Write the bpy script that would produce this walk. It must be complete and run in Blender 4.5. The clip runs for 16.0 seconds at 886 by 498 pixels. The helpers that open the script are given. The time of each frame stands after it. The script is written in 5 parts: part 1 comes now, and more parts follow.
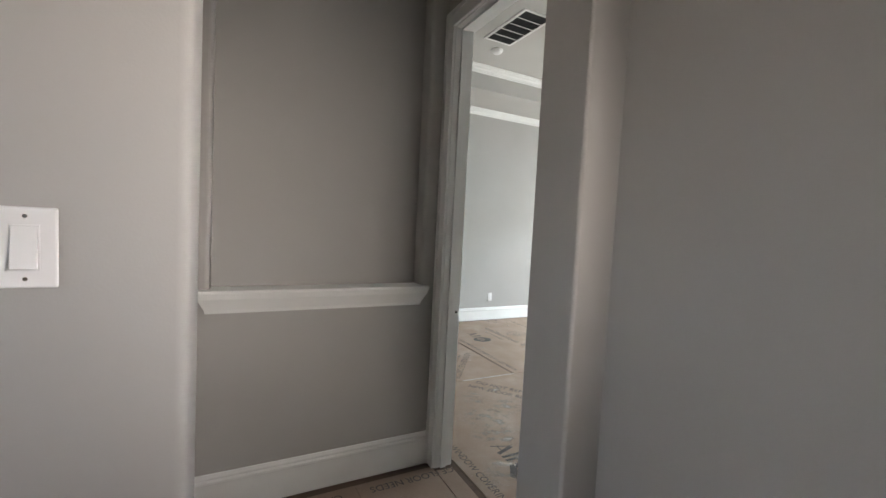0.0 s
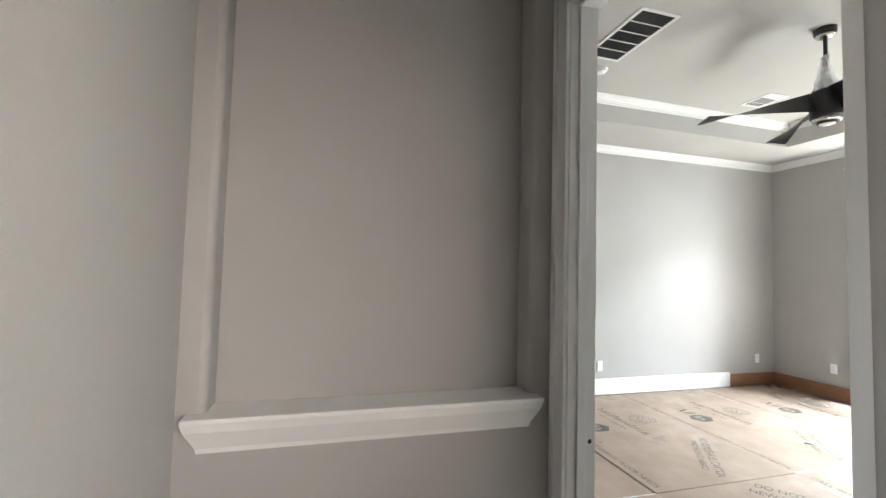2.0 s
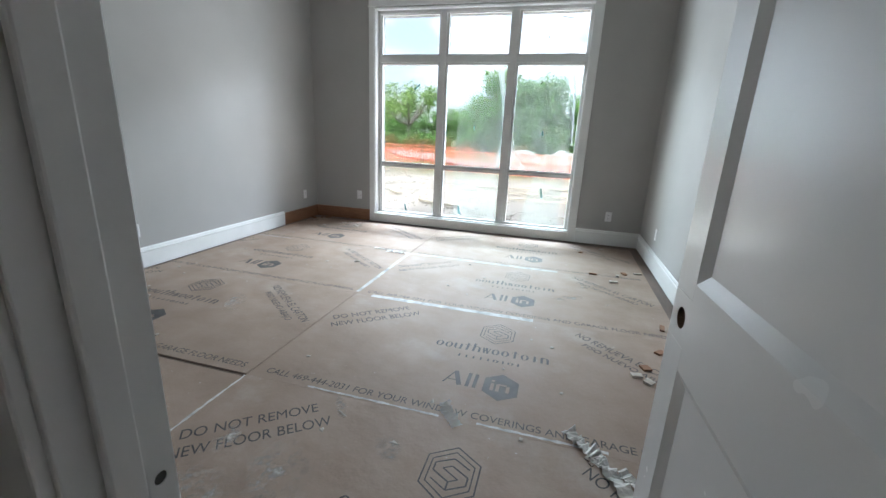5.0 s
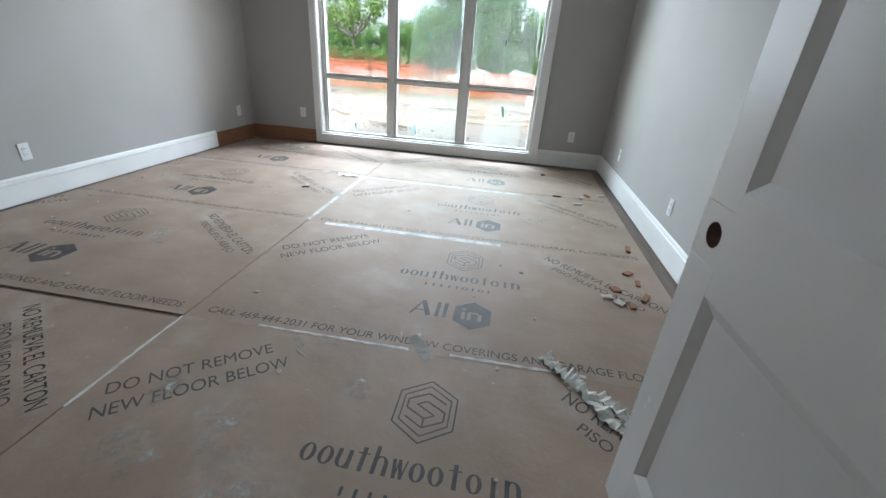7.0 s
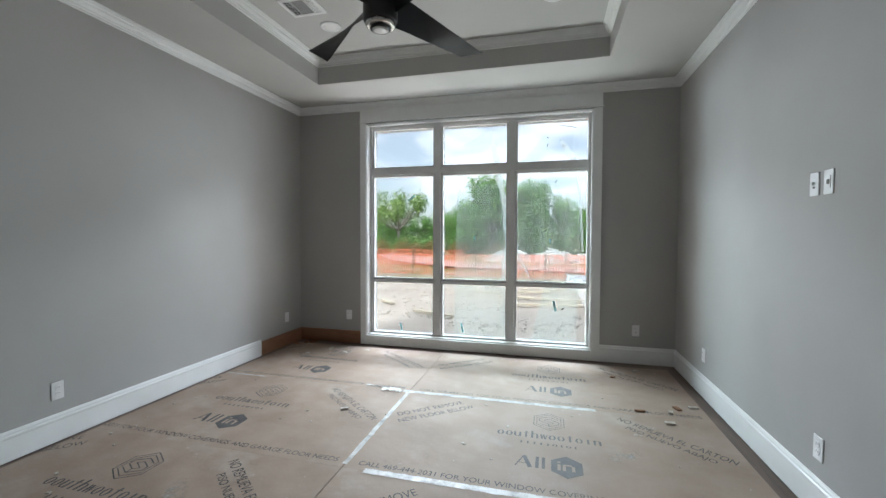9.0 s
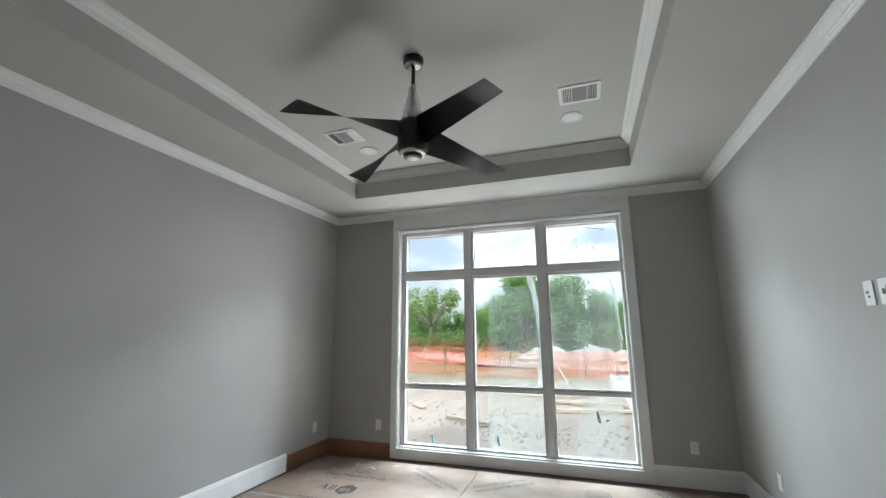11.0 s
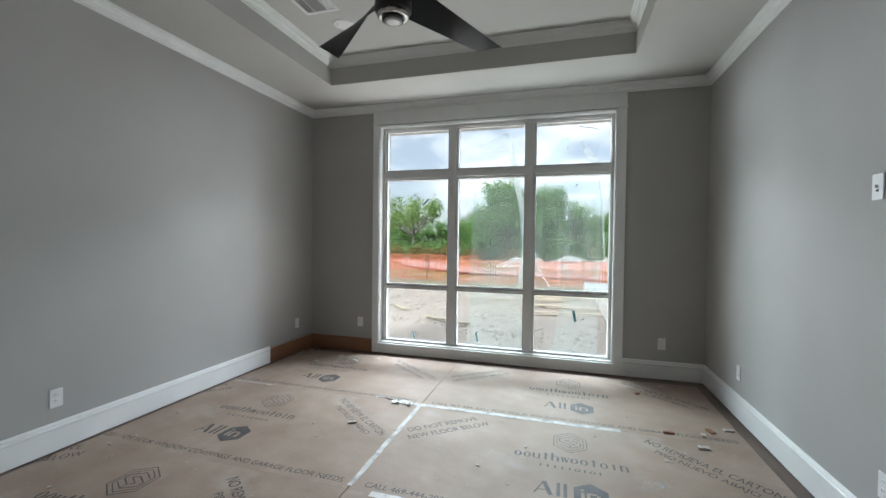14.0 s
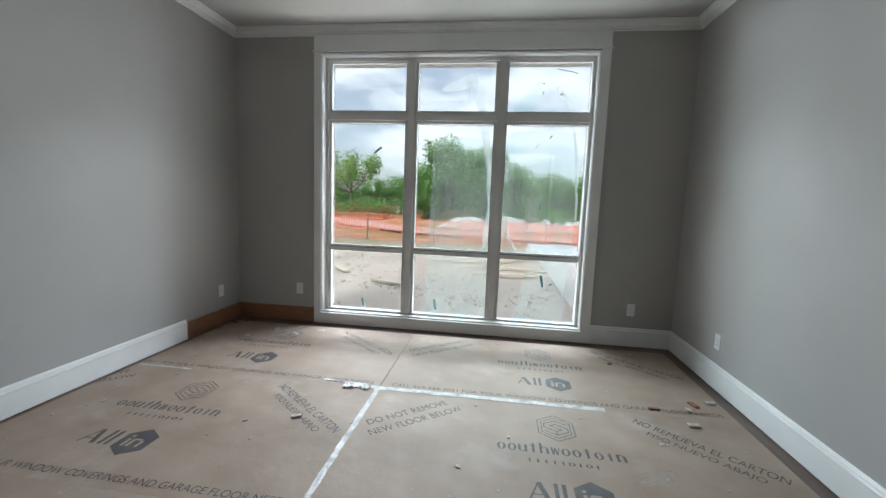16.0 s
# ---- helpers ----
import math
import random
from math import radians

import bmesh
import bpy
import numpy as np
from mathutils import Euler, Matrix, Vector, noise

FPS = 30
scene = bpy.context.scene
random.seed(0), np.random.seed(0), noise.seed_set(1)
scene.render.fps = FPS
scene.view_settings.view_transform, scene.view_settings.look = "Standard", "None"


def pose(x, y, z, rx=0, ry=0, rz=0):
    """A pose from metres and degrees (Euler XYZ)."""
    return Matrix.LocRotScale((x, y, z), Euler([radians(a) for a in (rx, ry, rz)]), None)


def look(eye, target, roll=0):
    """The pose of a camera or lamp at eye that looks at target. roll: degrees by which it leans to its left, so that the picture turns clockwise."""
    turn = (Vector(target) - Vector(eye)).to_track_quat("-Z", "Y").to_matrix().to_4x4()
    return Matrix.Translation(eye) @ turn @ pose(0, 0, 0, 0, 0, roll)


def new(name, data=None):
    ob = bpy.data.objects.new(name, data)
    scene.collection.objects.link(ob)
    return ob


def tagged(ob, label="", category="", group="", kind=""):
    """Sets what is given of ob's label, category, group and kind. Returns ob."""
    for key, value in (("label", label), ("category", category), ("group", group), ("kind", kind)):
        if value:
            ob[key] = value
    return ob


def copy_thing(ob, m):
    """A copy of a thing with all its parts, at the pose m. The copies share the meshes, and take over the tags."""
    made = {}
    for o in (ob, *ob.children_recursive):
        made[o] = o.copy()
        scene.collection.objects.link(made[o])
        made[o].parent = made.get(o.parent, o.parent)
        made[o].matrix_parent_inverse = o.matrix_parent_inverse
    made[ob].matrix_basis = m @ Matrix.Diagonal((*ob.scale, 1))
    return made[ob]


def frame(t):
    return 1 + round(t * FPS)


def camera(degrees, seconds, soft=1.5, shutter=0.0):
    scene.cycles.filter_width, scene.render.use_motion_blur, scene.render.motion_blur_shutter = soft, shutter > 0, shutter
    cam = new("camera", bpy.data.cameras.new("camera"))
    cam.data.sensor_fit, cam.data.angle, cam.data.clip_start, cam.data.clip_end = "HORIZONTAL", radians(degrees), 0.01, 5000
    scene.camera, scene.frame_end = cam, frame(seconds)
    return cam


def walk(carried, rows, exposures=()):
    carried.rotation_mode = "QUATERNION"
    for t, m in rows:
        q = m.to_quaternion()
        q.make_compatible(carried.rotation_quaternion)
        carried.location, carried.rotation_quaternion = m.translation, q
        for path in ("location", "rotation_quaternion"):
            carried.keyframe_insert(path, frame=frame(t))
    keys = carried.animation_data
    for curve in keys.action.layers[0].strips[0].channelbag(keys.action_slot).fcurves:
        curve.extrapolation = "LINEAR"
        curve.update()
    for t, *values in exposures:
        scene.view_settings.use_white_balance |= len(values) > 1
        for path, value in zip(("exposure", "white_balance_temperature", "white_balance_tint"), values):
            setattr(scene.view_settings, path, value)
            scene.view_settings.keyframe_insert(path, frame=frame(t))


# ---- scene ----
cam = camera(94.5, 16.0)
EXPOSURE = [(0, 3.15, 6450, 10), (0.5, 3.45, 6450, 10), (1.0, 3.65, 6450, 10), (2.3, 3.55, 6450, 10), (3.0, 3.2, 6400, 10), (3.5, 2.9, 6250, 10), (4.0, 2.65, 6050, 10), (5.0, 2.45, 5950, 10), (7.5, 2.45, 6000, 10), (8.0, 2.2, 6050, 10), (9.0, 2.0, 6100, 10), (10.2, 2.05, 6150, 10), (12.5, 2.15, 6150, 10), (14.0, 1.9, 6150, 10), (16.0, 1.75, 6150, 10)]
PATH = [
    (0, (-0.092, -0.178, 1.353), (0.827, 1.595, 1.243), 2.9),
    (0.5, (0.055, 0.061, 1.377), (0.811, 1.913, 1.356), 2.2),
    (1, (0.103, 0.265, 1.438), (0.735, 2.161, 1.494), 1.8),
    (1.5, (0.117, 0.404, 1.461), (0.661, 2.327, 1.556), 1.7),
    (2, (0.151, 0.549, 1.45), (0.682, 2.474, 1.552), 1.5),
    (2.5, (0.199, 0.7, 1.425), (0.82, 2.601, 1.456), 2.6),
    (3, (0.281, 0.848, 1.387), (1.21, 2.619, 1.345), 3.4),
    (3.5, (0.408, 1.02, 1.388), (1.738, 2.511, 1.298), 3.2),
    (4, (0.6, 1.21, 1.366), (2.242, 2.34, 1.206), 3.1),
    (4.5, (0.721, 1.33, 1.345), (2.544, 2.099, 1.057), 2.6),
    (5, (0.744, 1.382, 1.276), (2.601, 1.891, 0.733), 2.6),
    (5.2, (0.744, 1.388, 1.237), (2.573, 1.84, 0.565), 2.8),
    (7.3, (1.037, 1.515, 1.165), (2.827, 1.756, 0.306), 4.2),
    (7.5, (1.11, 1.528, 1.202), (2.944, 1.797, 0.451), 3.6),
    (8, (1.228, 1.588, 1.274), (3.135, 1.941, 0.786), 2.0),
    (8.5, (1.303, 1.665, 1.342), (3.238, 2.101, 1.088), 0.9),
    (9, (1.354, 1.681, 1.394), (3.291, 2.178, 1.327), 0.2),
    (9.5, (1.363, 1.671, 1.434), (3.287, 2.206, 1.529), -0.1),
    (10, (1.35, 1.668, 1.471), (3.253, 2.235, 1.704), -0.4),
    (10.2, (1.365, 1.631, 1.486), (3.254, 2.224, 1.767), -0.4),
    (12.3, (1.281, 1.731, 1.515), (3.128, 2.361, 1.951), -0.3),
    (12.5, (1.299, 1.724, 1.526), (3.156, 2.352, 1.92), -0.4),
    (13, (1.314, 1.719, 1.492), (3.2, 2.329, 1.755), -0.5),
    (13.5, (1.373, 1.722, 1.449), (3.282, 2.308, 1.558), -0.2),
    (14, (1.524, 1.726, 1.393), (3.442, 2.291, 1.352), 0.7),
    (14.5, (1.633, 1.756, 1.339), (3.561, 2.27, 1.196), 1.6),
    (15, (1.749, 1.847, 1.339), (3.691, 2.281, 1.138), 2.2),
    (15.5, (1.888, 1.987, 1.362), (3.846, 2.329, 1.138), 2.4),
    (16, (2.04, 2.073, 1.35), (4.01, 2.333, 1.12), 2.1),
]
walk(cam, [(t, look(eye, target, roll)) for t, eye, target, roll in PATH], EXPOSURE)

# ---------------------------------------------------------------- world, sun, large lights
XW, YL, YR, XD = 6.165, 4.875, 0.355, 1.046       # faces of the room's four walls
XH = 0.94                                         # hall face of the door wall
ZS, ZT = 3.037, 3.30                              # soffit and tray ceiling
world = bpy.data.worlds.new("sky")
scene.world = world
world.use_nodes = True


def build_sky():
    nt = world.node_tree
    bg = nt.nodes["Background"]
    sky = nt.nodes.new("ShaderNodeTexSky")
    sky.sky_type, sky.sun_disc = "NISHITA", False
    sky.sun_elevation, sky.sun_rotation = radians(44), radians(293)
    sky.air_density, sky.dust_density = 1.0, 1.5
    # broken cloud over the blue
    tc = nt.nodes.new("ShaderNodeTexCoord")
    mp = nt.nodes.new("ShaderNodeMapping")
    mp.inputs["Scale"].default_value = (1.0, 1.0, 3.2)
    nz = nt.nodes.new("ShaderNodeTexNoise")
    nz.inputs["Scale"].default_value, nz.inputs["Detail"].default_value, nz.inputs["Roughness"].default_value = 4.5, 7.0, 0.55
    rp = nt.nodes.new("ShaderNodeValToRGB")
    rp.color_ramp.elements[0].position, rp.color_ramp.elements[1].position = 0.42, 0.58
    rp.color_ramp.elements[0].color = (0.36, 0.36, 0.36, 1)
    mx = nt.nodes.new("ShaderNodeMix")
    mx.data_type = "RGBA"
    nt.links.new(tc.outputs["Generated"], mp.inputs["Vector"])
    nt.links.new(mp.outputs["Vector"], nz.inputs["Vector"])
    nt.links.new(nz.outputs["Fac"], rp.inputs["Fac"])
    nt.links.new(rp.outputs["Color"], mx.inputs["Factor"])
    nt.links.new(sky.outputs["Color"], mx.inputs["A"])
    mx.inputs["B"].default_value = (10.4, 10.6, 11.0, 1)
    nt.links.new(mx.outputs["Result"], bg.inputs["Color"])
    bg.inputs["Strength"].default_value = 0.18


build_sky()
sun = new("sun", bpy.data.lights.new("sun", "SUN"))
sun.data.energy, sun.data.angle, sun.data.color = 5.0, radians(12), (1.0, 0.96, 0.9)
sun.matrix_world = look((0, 0, 0), (0.72, -0.30, -0.75))


def area(name, eye, target, w, h, power, color):
    ob = new(name, bpy.data.lights.new(name, "AREA"))
    ob.data.shape, ob.data.size, ob.data.size_y, ob.data.energy, ob.data.color = "RECTANGLE", w, h, power, color
    ob.matrix_world = look(eye, target)
    return ob


SKYC = (0.87, 0.945, 1.0)
# Lamps out of view outside, added to boost the sky's light through the window.
area("sky_fill_lamp", (10.0, 2.56, 5.1), (3.0, 2.56, 1.6), 6.0, 1.6, 425, SKYC)
area("sky_fill_lamp", (14.0, 10.4, 2.4), (3.0, 1.2, 1.7), 5.0, 4.0, 370, SKYC)
area("sky_fill_lamp", (14.0, -3.3, 2.4), (3.0, 3.8, 1.7), 5.0, 4.0, 190, SKYC)
# Added lamp hidden below the sill, standing in for light off the ground.
area("bounce_fill_lamp", (6.80, 2.56, -0.22), (4.2, 2.56, 3.0), 2.6, 1.0, 54, (1.0, 0.96, 0.9))
# Added lamp behind the start; its narrow beam brightens niche and side wall.
hall_fill = area("hall_fill_lamp", (0.92, -0.5, 1.6), (-0.14, 1.72, 1.25), 0.45, 0.75, 0.74, (1.0, 0.88, 0.79))
hall_fill.data.spread = radians(74)

# ---------------------------------------------------------------- materials


def nodes_of(name, rough=0.5, metal=0.0):
    m = bpy.data.materials.new(name)
    m.use_nodes = True
    nt = m.node_tree
    b = nt.nodes["Principled BSDF"]
    b.inputs["Roughness"].default_value, b.inputs["Metallic"].default_value = rough, metal
    return m, nt, b


def noise_node(nt, scale, detail=3.0, stretch=(1, 1, 1), rough=0.5):
    tc = nt.nodes.new("ShaderNodeTexCoord")
    mp = nt.nodes.new("ShaderNodeMapping")
    mp.inputs["Scale"].default_value = stretch
    nz = nt.nodes.new("ShaderNodeTexNoise")
    nz.inputs["Scale"].default_value, nz.inputs["Detail"].default_value, nz.inputs["Roughness"].default_value = scale, detail, rough
    nt.links.new(tc.outputs["Object"], mp.inputs["Vector"])
    nt.links.new(mp.outputs["Vector"], nz.inputs["Vector"])
    return nz.outputs["Fac"]


def ramp(nt, fac, c0, c1, p0=0.3, p1=0.7):
    r = nt.nodes.new("ShaderNodeValToRGB")
    r.color_ramp.elements[0].position, r.color_ramp.elements[1].position = p0, p1
    r.color_ramp.elements[0].color, r.color_ramp.elements[1].color = (*c0, 1), (*c1, 1)
    nt.links.new(fac, r.inputs["Fac"])
    return r.outputs["Color"]


def bump(nt, b, fac, strength, distance=0.002):
    n = nt.nodes.new("ShaderNodeBump")
    n.inputs["Strength"].default_value, n.inputs["Distance"].default_value = strength, distance
    nt.links.new(fac, n.inputs["Height"])
    nt.links.new(n.outputs["Normal"], b.inputs["Normal"])


def mixc(nt, fac, a, b, blend="MIX"):
    mx = nt.nodes.new("ShaderNodeMix")
    mx.data_type, mx.blend_type = "RGBA", blend
    if isinstance(fac, float):
        mx.inputs["Factor"].default_value = fac
    else:
        nt.links.new(fac, mx.inputs["Factor"])
    for key, v in (("A", a), ("B", b)):
        if isinstance(v, tuple):
            mx.inputs[key].default_value = (*v, 1)
        else:
            nt.links.new(v, mx.inputs[key])
    return mx.outputs["Result"]


def simple(name, c0, c1, rough, scale=6.0, bumps=0.0, bscale=200.0, metal=0.0, stretch=(1, 1, 1), coat=0.0):
    m, nt, b = nodes_of(name, rough, metal)
    f = noise_node(nt, scale, 5.0, stretch)
    nt.links.new(ramp(nt, f, c0, c1), b.inputs["Base Color"])
    g = noise_node(nt, scale * 3, 2.0)
    r = nt.nodes.new("ShaderNodeMapRange")
    r.inputs["To Min"].default_value, r.inputs["To Max"].default_value = max(0.02, rough - 0.07), min(1, rough + 0.07)
    nt.links.new(g, r.inputs["Value"])
    nt.links.new(r.outputs["Result"], b.inputs["Roughness"])
    if bumps:
        bump(nt, b, noise_node(nt, bscale, 2.0), bumps)
    if coat:
        b.inputs["Coat Weight"].default_value, b.inputs["Coat Roughness"].default_value = coat, 0.25
    return m


def cardboard_material():
    m, nt, b = nodes_of("cardboard", 0.62)
    b.inputs["Specular IOR Level"].default_value = 0.22
    base = ramp(nt, noise_node(nt, 3.0, 6.0), (0.305, 0.229, 0.180), (0.38, 0.297, 0.240), 0.3, 0.7)
    fibre = ramp(nt, noise_node(nt, 60, 3.0, (1, 6, 1)), (0.93, 0.93, 0.93), (1.05, 1.05, 1.05))
    c = mixc(nt, 1.0, base, fibre, "MULTIPLY")
    # plaster dust and scuffs, patchy
    dust = ramp(nt, noise_node(nt, 1.3, 8.0, rough=0.68), (0, 0, 0), (1, 1, 1), 0.53, 0.82)
    c = mixc(nt, dust, c, (0.48, 0.42, 0.37))
    spots = ramp(nt, noise_node(nt, 26, 6.0, rough=0.7), (0, 0, 0), (1, 1, 1), 0.66, 0.72)
    c = mixc(nt, spots, c, (0.60, 0.56, 0.52))
    dirt = ramp(nt, noise_node(nt, 2.1, 7.0, (1, 1.7, 1), 0.62), (0, 0, 0), (0.45, 0.45, 0.45), 0.55, 0.75)
    c = mixc(nt, dirt, c, (0.30, 0.22, 0.165))
    nt.links.new(c, b.inputs["Base Color"])
    rr = ramp(nt, noise_node(nt, 7, 4.0), (0.46, 0.46, 0.46), (0.68, 0.68, 0.68))
    nt.links.new(rr, b.inputs["Roughness"])
    bump(nt, b, noise_node(nt, 5, 6.0, rough=0.6), 0.35, 0.02)
    return m


def tape_material():
    """Clear tape: glossy, stuck down in some places and milky with air in others."""
    m, nt, b = nodes_of("clear_packing_tape", 0.14)
    b.inputs["Base Color"].default_value = (0.72, 0.71, 0.70, 1)
    bump(nt, b, noise_node(nt, 22, 3.0), 0.25, 0.003)
    tr = nt.nodes.new("ShaderNodeBsdfTransparent")
    mx = nt.nodes.new("ShaderNodeMixShader")
    fac = ramp(nt, noise_node(nt, 9.0, 6.0, rough=0.65), (0.50,) * 3, (0.97,) * 3, 0.34, 0.56)
    nt.links.new(fac, mx.inputs[0])
    nt.links.new(tr.outputs[0], mx.inputs[1])
    nt.links.new(b.outputs[0], mx.inputs[2])
    nt.links.new(mx.outputs[0], nt.nodes["Material Output"].inputs["Surface"])
    return m


def wood_material(name, c0, c1, rough=0.5, stretch=(12, 1, 12)):
    m, nt, b = nodes_of(name, rough)
    f = noise_node(nt, 3.0, 6.0, stretch, 0.6)
    nt.links.new(ramp(nt, f, c0, c1), b.inputs["Base Color"])
    bump(nt, b, f, 0.15)
    return m


def glass_material():
    m, nt, b = nodes_of("window_glass", 0.0)
    nt.nodes.remove(b)
    out = nt.nodes["Material Output"]
    tr = nt.nodes.new("ShaderNodeBsdfTransparent")
    # Tint holds the view out dim beside the brighter room.
    tr.inputs["Color"].default_value = (0.41, 0.423, 0.42, 1)
    gl = nt.nodes.new("ShaderNodeBsdfGlossy")
    gl.inputs["Roughness"].default_value = 0.01
    fr = nt.nodes.new("ShaderNodeFresnel")
    fr.inputs["IOR"].default_value = 1.45
    mx = nt.nodes.new("ShaderNodeMixShader")
    nt.links.new(fr.outputs[0], mx.inputs[0])
    nt.links.new(tr.outputs[0], mx.inputs[1])
    nt.links.new(gl.outputs[0], mx.inputs[2])
    nt.links.new(mx.outputs[0], out.inputs["Surface"])
    return m


def film_material(name, clear, c):
    """Thin cloudy plastic: part clear, part scattering."""
    m, nt, b = nodes_of(name, 0.3)
    nt.nodes.remove(b)
    out = nt.nodes["Material Output"]
    tr = nt.nodes.new("ShaderNodeBsdfTransparent")
    tr.inputs["Color"].default_value = (*c, 1)
    tl = nt.nodes.new("ShaderNodeBsdfTranslucent")
    tl.inputs["Color"].default_value = (0.86, 0.88, 0.88, 1)
    df = nt.nodes.new("ShaderNodeBsdfDiffuse")
    df.inputs["Color"].default_value = (0.8, 0.84, 0.84, 1)
    m1, m2 = nt.nodes.new("ShaderNodeMixShader"), nt.nodes.new("ShaderNodeMixShader")
    m1.inputs[0].default_value = 0.35
    nt.links.new(tl.outputs[0], m1.inputs[1])
    nt.links.new(df.outputs[0], m1.inputs[2])
    fac = ramp(nt, noise_node(nt, 4.5, 6.0, (1, 1.0, 0.35), 0.65), (clear - 0.06,) * 3, (min(1.0, clear + 0.06),) * 3, 0.3, 0.65)
    nt.links.new(fac, m2.inputs[0])
    nt.links.new(m1.outputs[0], m2.inputs[1])
    nt.links.new(tr.outputs[0], m2.inputs[2])
    nt.links.new(m2.outputs[0], out.inputs["Surface"])
    return m


def leaf_material(name, c0, c1):
    m, nt, b = nodes_of(name, 0.6)
    g = nt.nodes.new("ShaderNodeNewGeometry")
    nt.links.new(ramp(nt, g.outputs["Random Per Island"], c0, c1, 0.1, 0.9), b.inputs["Base Color"])
    tl = nt.nodes.new("ShaderNodeBsdfTranslucent")
    nt.links.new(ramp(nt, g.outputs["Random Per Island"], c0, c1, 0.1, 0.9), tl.inputs["Color"])
    mx = nt.nodes.new("ShaderNodeMixShader")
    mx.inputs[0].default_value = 0.45
    nt.links.new(b.outputs[0], mx.inputs[1])
    nt.links.new(tl.outputs[0], mx.inputs[2])
    nt.links.new(mx.outputs[0], nt.nodes["Material Output"].inputs["Surface"])
    return m


def dirt_material():
    m, nt, b = nodes_of("dirt_ground", 0.95)
    base = ramp(nt, noise_node(nt, 0.35, 8.0, rough=0.65), (0.42, 0.345, 0.29), (0.60, 0.525, 0.46), 0.32, 0.68)
    fine = ramp(nt, noise_node(nt, 9, 6.0, rough=0.7), (0.66, 0.64, 0.62), (1.15, 1.15, 1.15), 0.36, 0.64)
    c = mixc(nt, 1.0, base, fine, "MULTIPLY")
    # thin grass takes over past the fence
    tc = nt.nodes.new("ShaderNodeTexCoord")
    sp = nt.nodes.new("ShaderNodeSeparateXYZ")
    nt.links.new(tc.outputs["Object"], sp.inputs[0])
    mr = nt.nodes.new("ShaderNodeMapRange")
    mr.inputs["From Min"].default_value, mr.inputs["From Max"].default_value = 15.0, 19.0
    nt.links.new(sp.outputs["X"], mr.inputs["Value"])
    ad = nt.nodes.new("ShaderNodeMath")
    ad.operation = "MULTIPLY"
    nt.links.new(mr.outputs["Result"], ad.inputs[0])
    gp = ramp(nt, noise_node(nt, 0.5, 7.0, rough=0.7), (0.15, 0.15, 0.15), (1, 1, 1), 0.38, 0.55)
    nt.links.new(gp, ad.inputs[1])
    grass = ramp(nt, noise_node(nt, 2.0, 6.0), (0.09, 0.13, 0.03), (0.30, 0.27, 0.10), 0.35, 0.7)
    c = mixc(nt, ad.outputs[0], c, grass)
    nt.links.new(c, b.inputs["Base Color"])
    bump(nt, b, noise_node(nt, 3.5, 8.0, rough=0.7), 0.8, 0.08)
    return m


PAINT = simple("grey_wall_paint", (0.395, 0.388, 0.374), (0.425, 0.418, 0.404), 0.74, 1.6, 0.12, 170)
HALL_PAINT = PAINT
PAINT.node_tree.nodes["Principled BSDF"].inputs["Specular IOR Level"].default_value = 0.15
CEIL = simple("grey_ceiling_paint", (0.45, 0.445, 0.43), (0.48, 0.475, 0.46), 0.7, 1.6, 0.15, 150)
WHITE = simple("white_trim_enamel", (0.74, 0.75, 0.74), (0.80, 0.81, 0.80), 0.32, 4.0, 0.03, 60)
DOORPAINT = simple("white_door_enamel", (0.76, 0.77, 0.77), (0.80, 0.81, 0.81), 0.24, 3.0, 0.05, 40)
VINYL = simple("white_window_vinyl", (0.62, 0.62, 0.61), (0.67, 0.67, 0.66), 0.35, 5.0)
PLATE = simple("white_plastic_plate", (0.72, 0.72, 0.72), (0.78, 0.78, 0.78), 0.3, 8.0)
SLOT = simple("dark_slot", (0.03, 0.03, 0.03), (0.05, 0.05, 0.05), 0.7)
CARD = cardboard_material()
INK = simple("grey_print_ink", (0.04, 0.04, 0.044), (0.10, 0.092, 0.09), 0.6, 9.0)
TAPE = tape_material()
PAPER = simple("crumpled_tape_and_paper", (0.68, 0.67, 0.64), (0.86, 0.85, 0.82), 0.4, 20.0, 0.3, 60)
FLOORWOOD = wood_material("dark_wood_floor", (0.06, 0.035, 0.025), (0.13, 0.08, 0.055), 0.4, (1, 10, 1))
RAWWOOD = wood_material("raw_brown_board", (0.20, 0.09, 0.045), (0.30, 0.15, 0.08), 0.6, (2, 2, 25))
BLACK = simple("satin_black_metal", (0.007, 0.007, 0.009), (0.013, 0.013, 0.015), 0.34, 5.0)
NICKEL = simple("brushed_nickel", (0.55, 0.53, 0.5), (0.65, 0.63, 0.6), 0.25, 30.0, metal=1.0)
LENS = simple("frosted_lamp_lens", (0.75, 0.74, 0.72), (0.8, 0.79, 0.77), 0.35)
BAG = film_material("clear_plastic_bag", 0.55, (0.95, 0.97, 0.98))
FILM = film_material("cloudy_protective_film", 0.83, (0.90, 0.985, 0.965))
FOLD = film_material("folded_protective_film", 0.42, (0.80, 0.87, 0.89))
GLASS = glass_material()
BLUETAPE = simple("teal_tape", (0.22, 0.52, 0.58), (0.30, 0.62, 0.68), 0.5)
SLATE = simple("grey_damper_panel", (0.22, 0.22, 0.22), (0.28, 0.28, 0.28), 0.6, 60)
GRILLE = simple("dark_filter_grille", (0.035, 0.037, 0.04), (0.07, 0.07, 0.075), 0.8, 40.0)
BOREWOOD = wood_material("bored_wood_core", (0.10, 0.06, 0.04), (0.24, 0.16, 0.11), 0.7)
DIRT = dirt_material()
